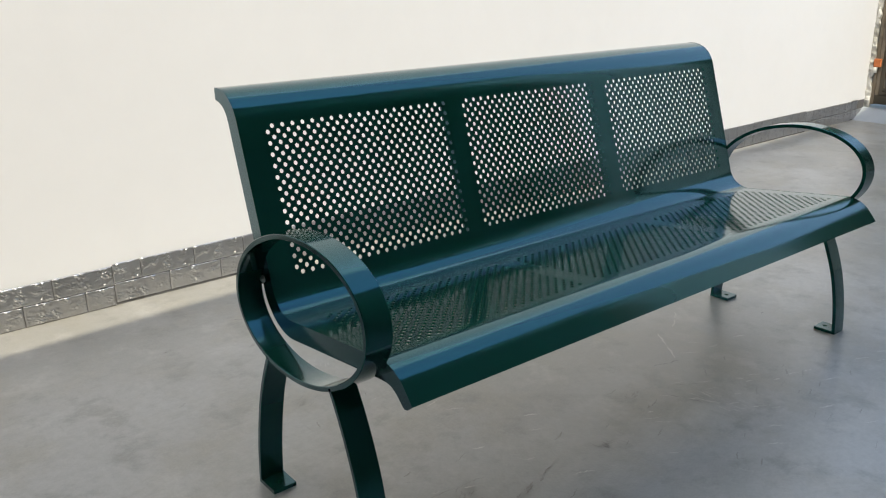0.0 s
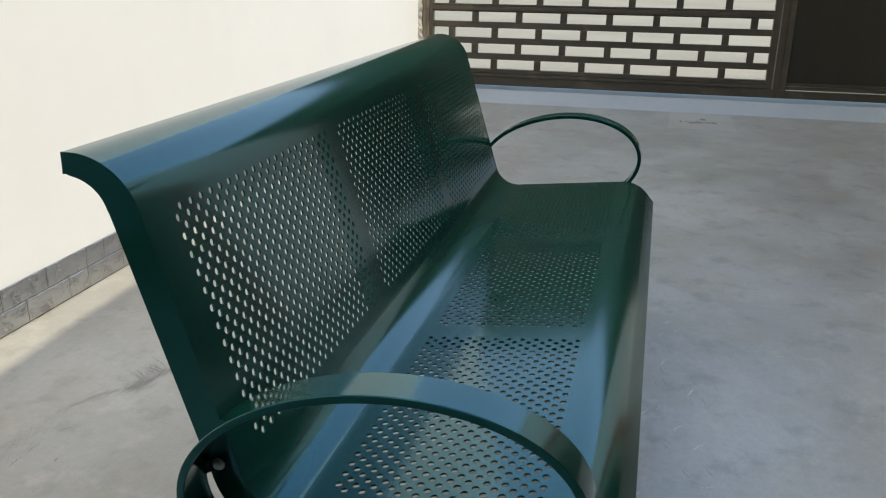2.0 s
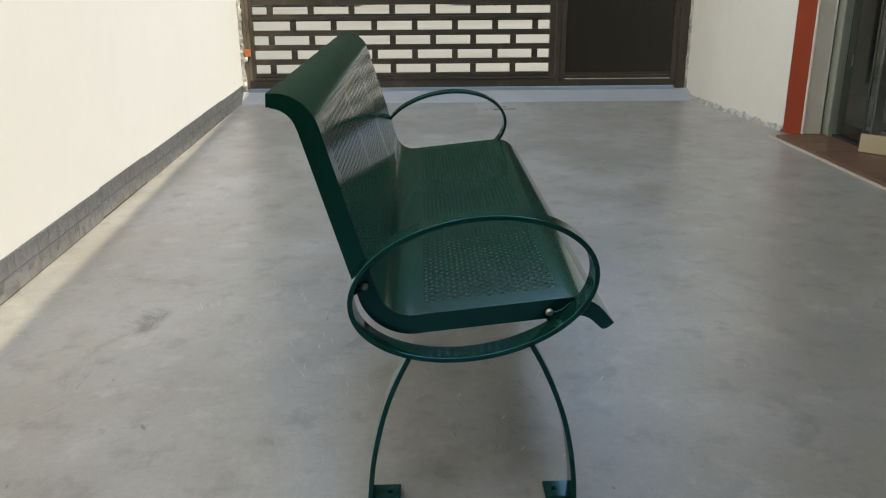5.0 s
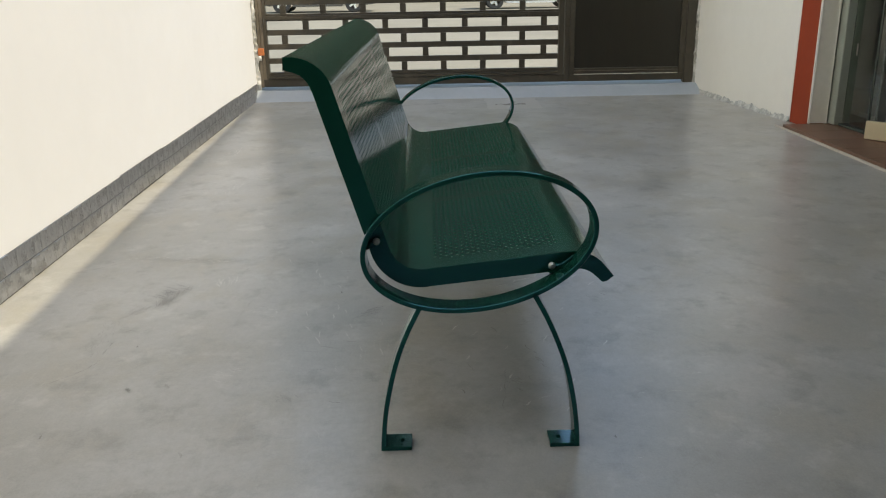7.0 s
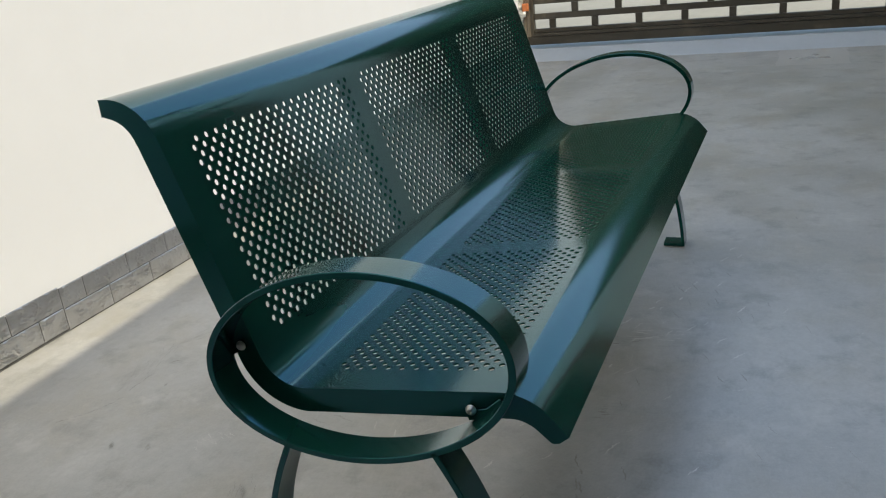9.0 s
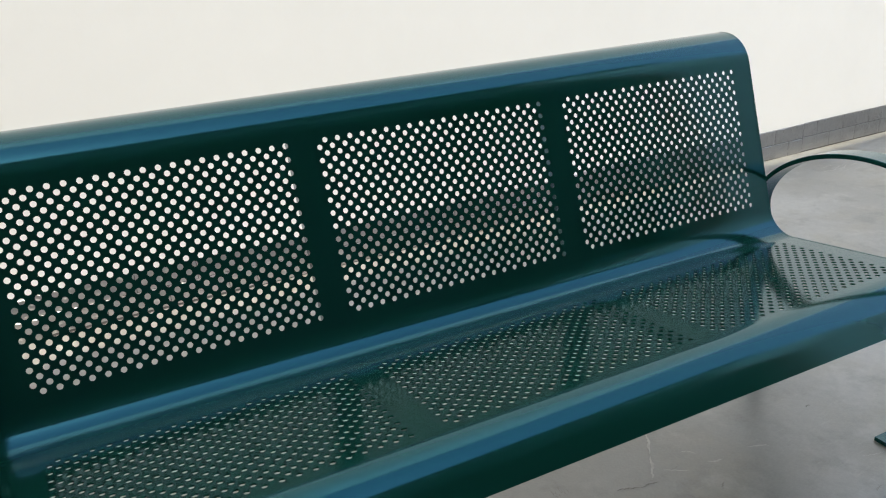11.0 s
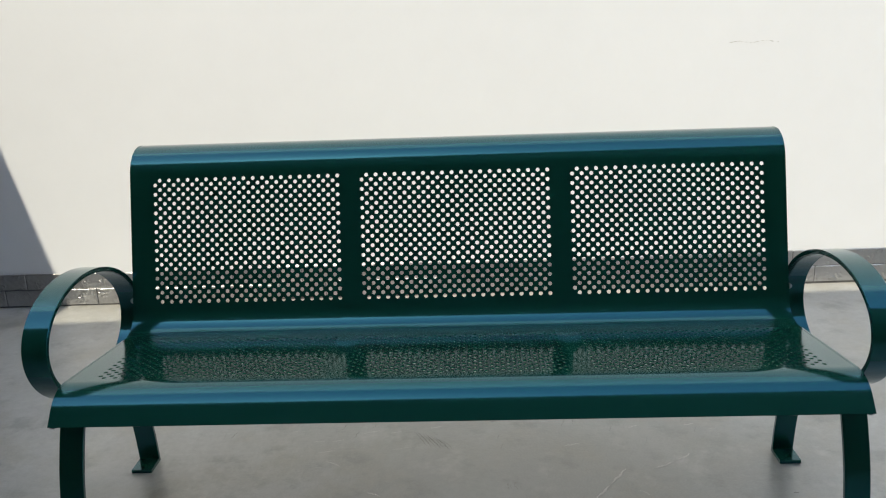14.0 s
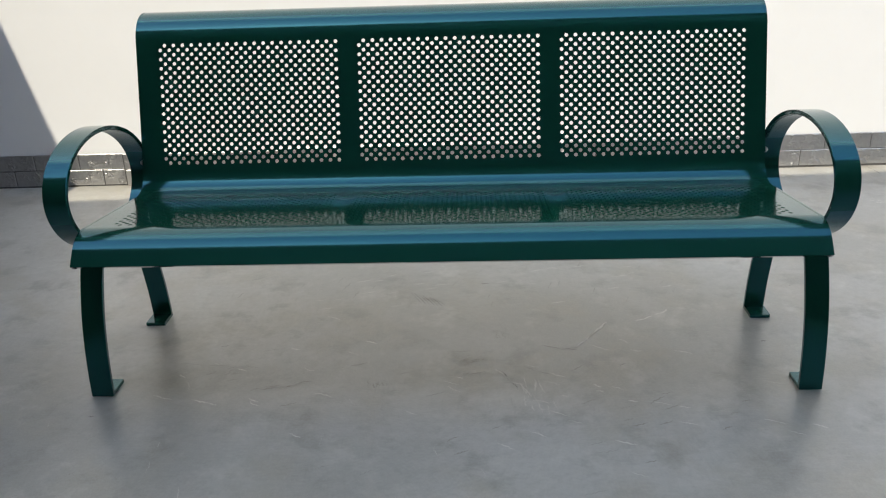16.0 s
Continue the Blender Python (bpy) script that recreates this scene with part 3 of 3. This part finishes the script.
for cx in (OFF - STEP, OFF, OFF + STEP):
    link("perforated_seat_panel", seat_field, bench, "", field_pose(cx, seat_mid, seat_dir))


def rib(x0, x1, d0, d1, first, last, tip=0.009):
    """A strip that follows the underside of the sheet from depth d0 to d1, with rounded lower corners."""
    bm = bmesh.new()
    line = profile[first:last]
    for _ in range(3):      # closer points near both ends, where the corner rounds
        line = [line[0], tuple((Vector(line[0]) + Vector(line[1])) / 2)] + line[1:-1] + [tuple((Vector(line[-1]) + Vector(line[-2])) / 2), line[-1]]
    ns = normals_of(line)
    if ns[len(line) // 2].y > 0:
        ns = [-n for n in ns]
    run = [0.0]
    for p, q in zip(line, line[1:]):
        run.append(run[-1] + math.dist(p, q))
    depth = []
    for q in run:
        q = min(q, run[-1] - q)
        cut = tip * (1 - math.sqrt(max(0.0, 1 - (1 - q / tip) ** 2))) if q < tip else 0.0
        depth.append(min(d1, 0.028 + 0.13 * q) - cut)
    a = shifted(line, ns, d0)
    b = [(p[0] + q.x * d, p[1] + q.y * d) for p, q, d in zip(line, ns, depth)]
    rows = [[bm.verts.new((x, p[0], p[1])) for x, p in ((x0, pa), (x1, pa), (x1, pb), (x0, pb))] for pa, pb in zip(a, b)]
    for r, s in zip(rows, rows[1:]):
        for j in range(4):
            f = bm.faces.new((r[j], r[(j + 1) % 4], s[(j + 1) % 4], s[j]))
            f.smooth = True
        for j in range(4):
            bm.edges.get((r[j], s[j])).smooth = False
    for r in (rows[0], rows[-1]):
        f = bm.faces.new(r)
        for e in f.edges:
            e.smooth = False
    return bm


for side in (-1, 1):
    lo, hi = sorted((side * (HALF + 0.0005), side * (HALF - 0.005)))
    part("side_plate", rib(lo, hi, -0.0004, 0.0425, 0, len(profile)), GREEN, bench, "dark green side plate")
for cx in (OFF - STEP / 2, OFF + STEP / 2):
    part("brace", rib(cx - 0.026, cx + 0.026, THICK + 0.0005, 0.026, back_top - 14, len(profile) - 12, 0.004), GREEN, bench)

# oval arm rings, legs, feet and bolts
RING = (0.0098, 0.5068)
TILT = radians(170.1)


def oval(a, b, n):
    out = []
    for k in range(n):
        u, v = a * math.cos(2 * math.pi * k / n), b * math.sin(2 * math.pi * k / n)
        out.append((RING[0] + u * math.cos(TILT) - v * math.sin(TILT), RING[1] + u * math.sin(TILT) + v * math.cos(TILT)))
    return out


def smooth_path(points, n):
    """A curve through the points, by Catmull-Rom."""
    pts = [points[0]] + list(points) + [points[-1]]
    out = []
    for k in range(1, len(pts) - 2):
        p0, p1, p2, p3 = (Vector(p) for p in pts[k - 1:k + 3])
        for s in range(n):
            t = s / n
            out.append(tuple(0.5 * ((2 * p1) + (p2 - p0) * t + (2 * p0 - 5 * p1 + 4 * p2 - p3) * t * t + (3 * p1 - p0 - 3 * p2 + p3) * t ** 3)))
    return out + [tuple(points[-1])]


def foot_plate(y0, y1, x0, x1):
    """A flat foot with a bolt hole through it."""
    bm = bmesh.new()
    cx, cy, r = (x0 + x1) / 2, y0 + (y1 - y0) * 0.62, 0.0075
    rings = []
    for z in (0.0005, 0.0105):
        ring = [bm.verts.new((cx + r * math.cos(k * math.pi / 8), cy + r * math.sin(k * math.pi / 8), z)) for k in range(16)]
        lo, hi = min(y0, y1), max(y0, y1)
        pts = [bm.verts.new((x1, hi, z)), bm.verts.new((x0, hi, z)), bm.verts.new((x0, lo, z)), bm.verts.new((x1, lo, z))]
        order = [pts[3], pts[0], pts[1], pts[2]]
        for q in range(4):
            bm.faces.new([order[q], order[(q + 1) % 4]] + [ring[(4 * q + 2 - k) % 16] for k in range(5)])
        rings.append((ring, order))
    for (r0, o0), (r1, o1) in (rings,):
        for k in range(16):
            bm.faces.new((r0[k], r0[(k + 1) % 16], r1[(k + 1) % 16], r1[k]))
        for k in range(4):
            bm.faces.new((o0[k], o0[(k + 1) % 4], o1[(k + 1) % 4], o1[k]))
    return bm


def bolt_head(r, h):
    bm = bmesh.new()
    prof = [(0.0, 1.25 * r), (0.25 * h, 1.25 * r), (0.3 * h, r), (0.6 * h, 0.93 * r), (0.85 * h, 0.7 * r), (h, 0.35 * r), (0.8 * h, 0.3 * r)]
    rows = [[bm.verts.new((-x, q * math.cos(k * math.pi / 10), q * math.sin(k * math.pi / 10))) for k in range(20)] for x, q in prof]
    for a, b in zip(rows, rows[1:]):
        for k in range(20):
            bm.faces.new((a[k], a[(k + 1) % 20], b[(k + 1) % 20], b[k])).smooth = True
    bm.faces.new(rows[0]), bm.faces.new(rows[-1])
    return bm


BAR = 0.0056
OUT, IN = 0.946, 0.888
bolt_mesh = mesh_of("bolt", bolt_head(0.0068, 0.008), STEEL)
for side in (-1, 1):
    x0, x1 = sorted((side * OUT, side * IN))
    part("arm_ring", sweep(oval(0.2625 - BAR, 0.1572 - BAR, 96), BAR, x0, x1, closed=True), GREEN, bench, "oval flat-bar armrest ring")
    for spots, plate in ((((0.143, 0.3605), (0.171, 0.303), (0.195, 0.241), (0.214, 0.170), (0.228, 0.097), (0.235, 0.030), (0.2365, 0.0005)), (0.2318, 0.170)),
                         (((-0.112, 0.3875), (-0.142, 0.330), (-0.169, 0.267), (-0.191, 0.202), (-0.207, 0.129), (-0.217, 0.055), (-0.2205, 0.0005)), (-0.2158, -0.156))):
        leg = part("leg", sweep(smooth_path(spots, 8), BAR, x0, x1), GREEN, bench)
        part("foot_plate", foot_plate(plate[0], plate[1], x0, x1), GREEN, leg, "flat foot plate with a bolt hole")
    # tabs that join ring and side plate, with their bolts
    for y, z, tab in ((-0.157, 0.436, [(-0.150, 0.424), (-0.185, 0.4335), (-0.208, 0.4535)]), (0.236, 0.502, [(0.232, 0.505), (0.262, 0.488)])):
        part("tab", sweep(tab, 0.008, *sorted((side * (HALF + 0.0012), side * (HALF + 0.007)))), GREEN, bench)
        link("bolt", bolt_mesh, bench, "silver dome-headed bolt", pose(side * (HALF + 0.0072), y, z, 0, 0, 0 if side < 0 else 180))

# unseen slab added to block low sky, so the seat reflects dark green
tagged(part("building_far", slab_between((42, -60), (42, 60), 8, -0.03, 19.5, side=-1), BACKDROP_DARK, None), "unseen dark green backdrop slab across the road for the seat's reflections", "building", kind="structure")

# ---- cars beyond the gate ----
def car(name, paint, m, label):
    c = empty(name, m)
    tagged(c, label, "car", group="cars on the road")
    side = [(-2.15, 0.32), (-2.2, 0.62), (-2.05, 0.86), (-1.2, 0.98), (-0.55, 1.42), (0.75, 1.45), (1.45, 1.02), (2.1, 0.95), (2.2, 0.6), (2.15, 0.3), (1.75, 0.25)]
    for cx in (1.35, -1.35):
        side += [(cx + 0.38 * math.cos(a * math.pi / 8), 0.33 + 0.38 * math.sin(a * math.pi / 8)) for a in range(0, 9) if 0.33 + 0.38 * math.sin(a * math.pi / 8) > 0.26]
        if cx > 0:
            side += [(0.9, 0.22), (-0.9, 0.22)]
    side += [(-1.8, 0.25)]
    bm = bmesh.new()
    a = [bm.verts.new((x, -0.84, z)) for x, z in side]
    b = [bm.verts.new((x, 0.84, z)) for x, z in side]
    bm.faces.new(a), bm.faces.new(b)
    for k in range(len(side)):
        bm.faces.new((a[k], a[(k + 1) % len(side)], b[(k + 1) % len(side)], b[k]))
    part("body", bm, paint, c)
    for s in (-1, 1):
        bm = bmesh.new()
        vs = [bm.verts.new((x, s * 0.846, z)) for x, z in ((-1.0, 1.0), (-0.5, 1.36), (0.7, 1.39), (1.3, 1.03))]
        bm.faces.new(vs)
        part("side_window", bm, CAR_GLASS, c)
        for x in (-1.35, 1.35):
            bm = bmesh.new()
            sec = [(0.11, 0.2), (0.11, 0.3), (0.08, 0.33), (-0.08, 0.33), (-0.11, 0.3), (-0.11, 0.2)]
            rows = [[bm.verts.new((q * math.cos(k * math.pi / 14), y, q * math.sin(k * math.pi / 14))) for y, q in sec] for k in range(28)]
            for k in range(28):
                for j in range(6):
                    bm.faces.new((rows[k][j], rows[k][(j + 1) % 6], rows[(k + 1) % 28][(j + 1) % 6], rows[(k + 1) % 28][j]))
            wheel = part("tyre", bm, RUBBER, c, m=pose(x, s * 0.76, 0.33))
            bm = bmesh.new()
            for n in range(5):
                t = n * 2 * math.pi / 5
                d, w = Vector((math.cos(t), 0, math.sin(t))), Vector((-math.sin(t), 0, math.cos(t))) * 0.035
                vs = [bm.verts.new(p + Vector((0, s * h, 0))) for h in (0.06, 0.09) for p in (d * 0.02 - w, d * 0.205 - w, d * 0.205 + w, d * 0.02 + w)]
                for f in ((0, 1, 2, 3), (4, 5, 6, 7), (0, 1, 5, 4), (1, 2, 6, 5), (2, 3, 7, 6), (3, 0, 4, 7)):
                    bm.faces.new([vs[q] for q in f])
            part("rim", bm, RIM, wheel, "silver spoked wheel rim")
    return c


car("car", CAR_DARK, pose(30.2, 4.2, -0.03, 0, 0, -90), "dark car parked on the far side of the road")
car("car", CAR_SILVER, pose(30.6, -3.8, -0.03, 0, 0, -90), "silver car parked on the far side of the road")

# ---- wear on wall and floor ----
def smear(a, b, width, seed, mat_z=0.0012, bend=0.0):
    """A thin scuff on the floor from a to b, ragged in width."""
    rnd = random.Random(seed)
    a, b = Vector((*a, 0)), Vector((*b, 0))
    d = b - a
    n = Vector((-d.y, d.x, 0)).normalized()
    pts = []
    steps = 14
    for k in range(steps + 1):
        t = k / steps
        mid = a + d * t + n * (bend * math.sin(math.pi * t) + rnd.uniform(-0.002, 0.002))
        w = 0.62 * width * (math.sin(math.pi * min(max(t, 0.04), 0.96)) ** 0.6) * rnd.uniform(0.4, 1.0) / 2
        pts.append((mid - n * w, mid + n * w))
    return [(p.x, p.y, mat_z, q.x, q.y, mat_z) for p, q in pts]


def smears(name, rows, mat, label, category):
    bm = bmesh.new()
    for strip in rows:
        last = None
        for x0, y0, z0, x1, y1, z1 in strip:
            now = (bm.verts.new((x0, y0, z0)), bm.verts.new((x1, y1, z1)))
            if last:
                bm.faces.new((last[0], last[1], now[1], now[0]))
            last = now
    return tagged(part(name, bm, mat, None), label, category, kind="stuff")


rnd = random.Random(11)
dark, soft, pale = [], [], []
for k in range(20):
    x, y, t, l = rnd.uniform(-2.2, 4.6), rnd.uniform(-2.1, 1.3), rnd.uniform(0, math.pi), rnd.uniform(0.02, 0.12)
    (soft if k % 2 else pale).append(smear((x, y), (x + l * math.cos(t), y + l * math.sin(t)), rnd.uniform(0.001, 0.004), k, bend=rnd.uniform(-0.02, 0.02)))
for k in range(22):
    x, y = rnd.uniform(-2.2, 4.6), rnd.uniform(-2.1, 1.3)
    (soft if k % 8 else dark).append(smear((x, y), (x + rnd.uniform(0.003, 0.009), y + rnd.uniform(-0.006, 0.006)), rnd.uniform(0.002, 0.006), 200 + k))


def strokes(points, width, seed, into, fill=0.7):
    """A broken scratch that runs along the points."""
    for n, (p, q) in enumerate(zip(points, points[1:])):
        p, q = Vector(p), Vector(q)
        into.append(smear(p, p.lerp(q, fill), width, seed + n, bend=0.003))


def rub(a, b, count, length, spread, turn, width, seed, into):
    """Many short parallel scratches scattered along the line from a to b."""
    r = random.Random(seed)
    a, b = Vector(a), Vector(b)
    for k in range(count):
        p = a.lerp(b, r.random()) + Vector((r.gauss(0, spread), r.gauss(0, spread)))
        t, l = radians(turn + r.gauss(0, 9)), length * r.uniform(0.4, 1.2)
        q = p + Vector((math.cos(t), math.sin(t))) * l
        into.append(smear(p, q, width * r.uniform(0.4, 1.1), seed + k, bend=r.uniform(-0.004, 0.004)))


# worn places: a scratched sweep, rubbed patches, hatch marks and specks
strokes([(-0.564, 1.19), (-0.535, 1.165), (-0.511, 1.141), (-0.47, 1.116), (-0.431, 1.099)], 0.0035, 400, dark, 0.9)
strokes([(-0.43, 1.105), (-0.405, 1.097)], 0.004, 408, dark)
strokes([(-0.38, 1.107), (-0.325, 1.106), (-0.27, 1.104)], 0.0045, 410, dark, 0.85)
strokes([(-0.215, 1.098), (-0.195, 1.078)], 0.005, 415, dark, 1.0)
strokes([(-0.121, 0.758), (-0.03, 0.75), (0.07, 0.737), (0.15, 0.722), (0.231, 0.712)], 0.0025, 430, soft, 0.8)
strokes([(0.367, 1.498), (0.40, 1.44), (0.45, 1.38), (0.5, 1.32)], 0.008, 435, soft, 0.8)
strokes([(-0.45, 0.41), (-0.435, 0.402)], 0.004, 440, soft, 1.0)
strokes([(0.333, 0.0), (0.365, -0.003), (0.40, 0.005), (0.45, 0.012)], 0.003, 445, soft)
rub((-0.46, 1.13), (-0.15, 1.16), 34, 0.05, 0.014, 12, 0.003, 600, soft)
rub((-0.10, 1.15), (0.0, 1.085), 22, 0.05, 0.012, -20, 0.004, 640, soft)
rub((-0.03, 1.064), (0.16, 1.006), 34, 0.075, 0.012, -6, 0.005, 680, soft)
rub((-0.03, 1.08), (0.19, 0.99), 18, 0.05, 0.02, -10, 0.003, 720, pale)
rub((0.52, 1.32), (0.47, 0.95), 40, 0.05, 0.022, -70, 0.005, 760, pale)
rub((0.50, 1.25), (0.48, 0.95), 26, 0.06, 0.016, -78, 0.005, 800, soft)
rub((0.48, 0.95), (0.52, 0.70), 24, 0.045, 0.012, -60, 0.004, 840, soft)
rub((0.19, 0.89), (0.23, 0.83), 14, 0.07, 0.012, 8, 0.006, 880, pale)
rub((-0.05, 0.72), (-0.1, 0.62), 14, 0.05, 0.02, 80, 0.003, 910, pale)
rub((-0.70, 0.52), (-0.66, 0.49), 10, 0.035, 0.01, 30, 0.004, 940, soft)
rub((-0.55, 0.72), (-0.50, 0.64), 12, 0.03, 0.012, 60, 0.003, 960, pale)
rub((-1.1, -0.5), (0.3, -0.8), 22, 0.05, 0.15, 35, 0.003, 1080, soft)
rub((-1.0, -0.3), (0.6, -1.0), 22, 0.05, 0.15, 100, 0.003, 1120, pale)
rub((-0.7, -0.15), (0.8, -0.3), 40, 0.05, 0.14, 25, 0.009, 1200, soft)
rub((-0.7, -0.2), (0.8, -0.3), 44, 0.05, 0.14, 155, 0.01, 1260, pale)
rub((-0.5, 0.45), (0.7, 0.5), 30, 0.05, 0.12, 10, 0.008, 1320, pale)
rub((-0.5, 0.4), (0.7, 0.45), 26, 0.05, 0.12, 70, 0.007, 1380, soft)
for k, (x, y, r) in enumerate(((0.489, 1.388, 0.008), (0.373, 0.828, 0.007), (0.101, 0.437, 0.012), (-0.326, 1.02, 0.008), (-0.848, 1.083, 0.009), (2.9, -1.2, 0.010),
                               (0.88, 0.026, 0.009), (-0.908, -0.321, 0.007), (4.5, -1.9, 0.016))):
    dark.append(smear((x - r, y), (x + r, y + r * 0.3), r, 500 + k))
for k, (x, y, r) in enumerate(((-0.612, 0.952, 0.015), (-0.596, 0.85, 0.015), (-0.947, 0.715, 0.011), (-0.682, 0.504, 0.016), (0.036, -0.056, 0.014))):
    for n in range(5):
        soft.append(smear((x - r + 0.004 * n, y - r / 2 + r * 0.25 * n), (x + r * 0.6 + 0.003 * n, y - r / 3 + r * 0.25 * n), r * 0.3, 520 + 9 * k + n))
for k in range(7):      # a hatched rub under the bench
    x = -0.15 + 0.0135 * k
    strokes([(x, 0.385 - 0.008 * k), (x + 0.045, 0.295 - 0.004 * k)], 0.0055, 460 + k, dark if k % 2 else soft, 1.0)
strokes([(0.254, 0.016), (0.306, -0.006), (0.355, -0.009)], 0.007, 470, dark, 0.95)
strokes([(0.375, -0.075), (0.383, -0.1), (0.4, -0.098)], 0.006, 474, soft, 0.9)
strokes([(-0.763, -0.062), (-0.68, -0.075), (-0.6, -0.084), (-0.517, -0.091)], 0.004, 478, soft, 0.85)
strokes([(0.19, -0.096), (0.23, -0.125), (0.271, -0.144)], 0.006, 484, soft, 0.9)
strokes([(0.136, -0.124), (0.16, -0.18), (0.181, -0.227)], 0.005, 488, dark, 0.7)
strokes([(0.458, 0.155), (0.40, 0.075), (0.345, 0.0)], 0.014, 492, pale, 0.9)
strokes([(0.655, 0.23), (0.6, 0.19), (0.53, 0.15)], 0.016, 496, pale, 0.8)
strokes([(0.227, -0.303), (0.301, -0.34)], 0.006, 498, pale, 0.9)
for k, (x, y, q) in enumerate(((0.045, -0.065, 0.024), (-0.605, -0.119, 0.016), (0.136, 0.071, 0.016), (-0.194, -0.194, 0.02), (-0.672, 0.003, 0.008))):
    rub((x - q, y), (x + q, y), 9, q * 1.2, q * 0.4, 20 + 30 * k, q * 0.3, 1440 + 20 * k, soft)
rub((0.19, -0.2), (0.26, -0.33), 16, 0.06, 0.03, 100, 0.008, 1560, pale)
rub((1.6, 1.2), (1.75, 1.15), 14, 0.06, 0.02, 15, 0.006, 1600, pale)
rub((2.6, 1.38), (2.75, 1.36), 14, 0.1, 0.02, 10, 0.007, 1640, pale)
rub((0.05, 1.07), (0.2, 1.01), 22, 0.07, 0.012, 60, 0.005, 1680, dark)
strokes([(1.87, 1.655), (1.878, 1.60), (1.884, 1.53)], 0.011, 450, dark, 1.0)
strokes([(0.366, 1.505), (0.374, 1.45)], 0.012, 455, soft, 1.0)
smears("floor_scuffs", dark, SCUFF, "dark scuffs and specks on the floor paint", "scuffs")
smears("floor_rubs", soft, SCUFF_SOFT, "faint grey rubs on the floor paint", "scuffs")
smears("floor_scratches", pale, SCUFF_PALE, "pale scratches in the floor paint", "scratches")

# a repainted patch before the ramp
bm = bmesh.new()
r = random.Random(21)
ring = []
for k in range(48):
    t = k / 48 * 4
    u, v = ((t, 0), (1, t - 1), (3 - t, 1), (0, 4 - t))[int(t)]
    ring.append(bm.verts.new((4.37 + 0.66 * u + r.uniform(-0.012, 0.012), -0.39 - 0.47 * v + r.uniform(-0.012, 0.012), 0.0011)))
bm.faces.new(ring)
tagged(part("floor_patch", bm, PATCH, None), "slightly paler repainted patch of the yard floor", "patch", kind="stuff")

bm = bmesh.new()
r = random.Random(8)
for k in range(13):
    x = 1.13 + 0.205 * k / 13 + r.uniform(-0.006, 0.006)
    z, l = 1.064 + 0.004 * math.sin(k * 0.9), r.uniform(0.004, 0.014)
    y = wall_y(x) - 0.0012
    vs = [bm.verts.new(v) for v in ((x, y, z), (x + l, y + l * 0.021, z + r.uniform(0, 0.002)), (x + l * 0.9, y + l * 0.02, z + r.uniform(0.002, 0.005)), (x + l * 0.15, y, z + r.uniform(0.002, 0.004)))]
    bm.faces.new(vs)
tagged(part("wall_scuff", bm, SCUFF_WALL, None), "small dotted grey scuff on the white wall", "scuffs", kind="stuff")

# ---- pieces: embossed bricks along the wall's foot, step tiles ----
base = part("baseboard", slab_between((-3.32, wall_y(-3.32) - 0.004), (5.24, wall_y(5.24) - 0.004), 0.0035, 0.0, 0.150), JOINT, None)
tagged(base, "silver grey embossed brick-pattern foam strip along the wall", "baseboard", kind="structure")


def brick_mesh(l, h, seed):
    """A cushion-shaped embossed brick with crumpled ridges; x along the wall, -y out of it."""
    bm = bmesh.new()
    nx, nz = int(l / 0.0027), 27
    front = []
    for i in range(nx + 1):
        column = []
        for j in range(nz + 1):
            u, v = i * l / nx, j * h / nz
            edge = min(u, l - u, v, h - v)
            a, b = u * 0.85 - v * 0.5 + seed * 3.1, v * 0.85 + u * 0.5
            ridge = max(0.0, 1 - 3.0 * abs(noise.noise((a * 55, b * 120, seed)))) ** 2
            where = min(1.0, max(0.0, 0.35 + 1.6 * noise.noise((u * 26, v * 30, seed + 5))))
            out = 0.002 + 0.0025 * min(1.0, edge / 0.003) + min(1.0, edge / 0.006) * (0.0062 * ridge * where + 0.0012 * noise.noise((u * 60, v * 60, seed + 8)))
            column.append(bm.verts.new((u, -out, v)))
        front.append(column)
    for i in range(nx):
        for j in range(nz):
            bm.faces.new((front[i][j], front[i + 1][j], front[i + 1][j + 1], front[i][j + 1])).smooth = True
    return bm


BRICK, COURSE = 0.2085, 0.0755
whole = [mesh_of("brick", brick_mesh(BRICK - 0.0025, COURSE - 0.002, s), FOIL) for s in range(7)]
halves = [mesh_of("brick", brick_mesh(BRICK / 2 - 0.0025, COURSE - 0.002, s + 20), FOIL) for s in range(4)]
rnd = random.Random(4)
SHEET = 3.5 * BRICK
for n in range(-3, 9):      # foam sheets, each three and a half bricks long, not quite level with one another
    start = -0.83 + SHEET * n
    lift = 0.0045 * math.sin(n * 2.3 + 1.2)
    for course in (0, 1):
        x = start
        for k in range(4):
            half = k == (0 if course else 3)
            long = BRICK / 2 if half else BRICK
            if -3.32 < x and x + long < 5.24:
                link("brick", rnd.choice(halves if half else whole), base,
                     m=pose(x + 0.001, wall_y(x) - 0.0045, 0.006 + lift + course * COURSE, 0, 0, math.degrees(math.atan(0.021))))
            x += long
tile_mesh = mesh_of("tile", box((0, 0, 0), (0.296, 0.296, 0.022), bevel=0.003), TILE)
for i in range(6):
    for j in range(3):
        link("tile", tile_mesh, step, m=pose(1.405 + 0.2975 * i, -3.31 + 0.2975 * j, 0.0085))
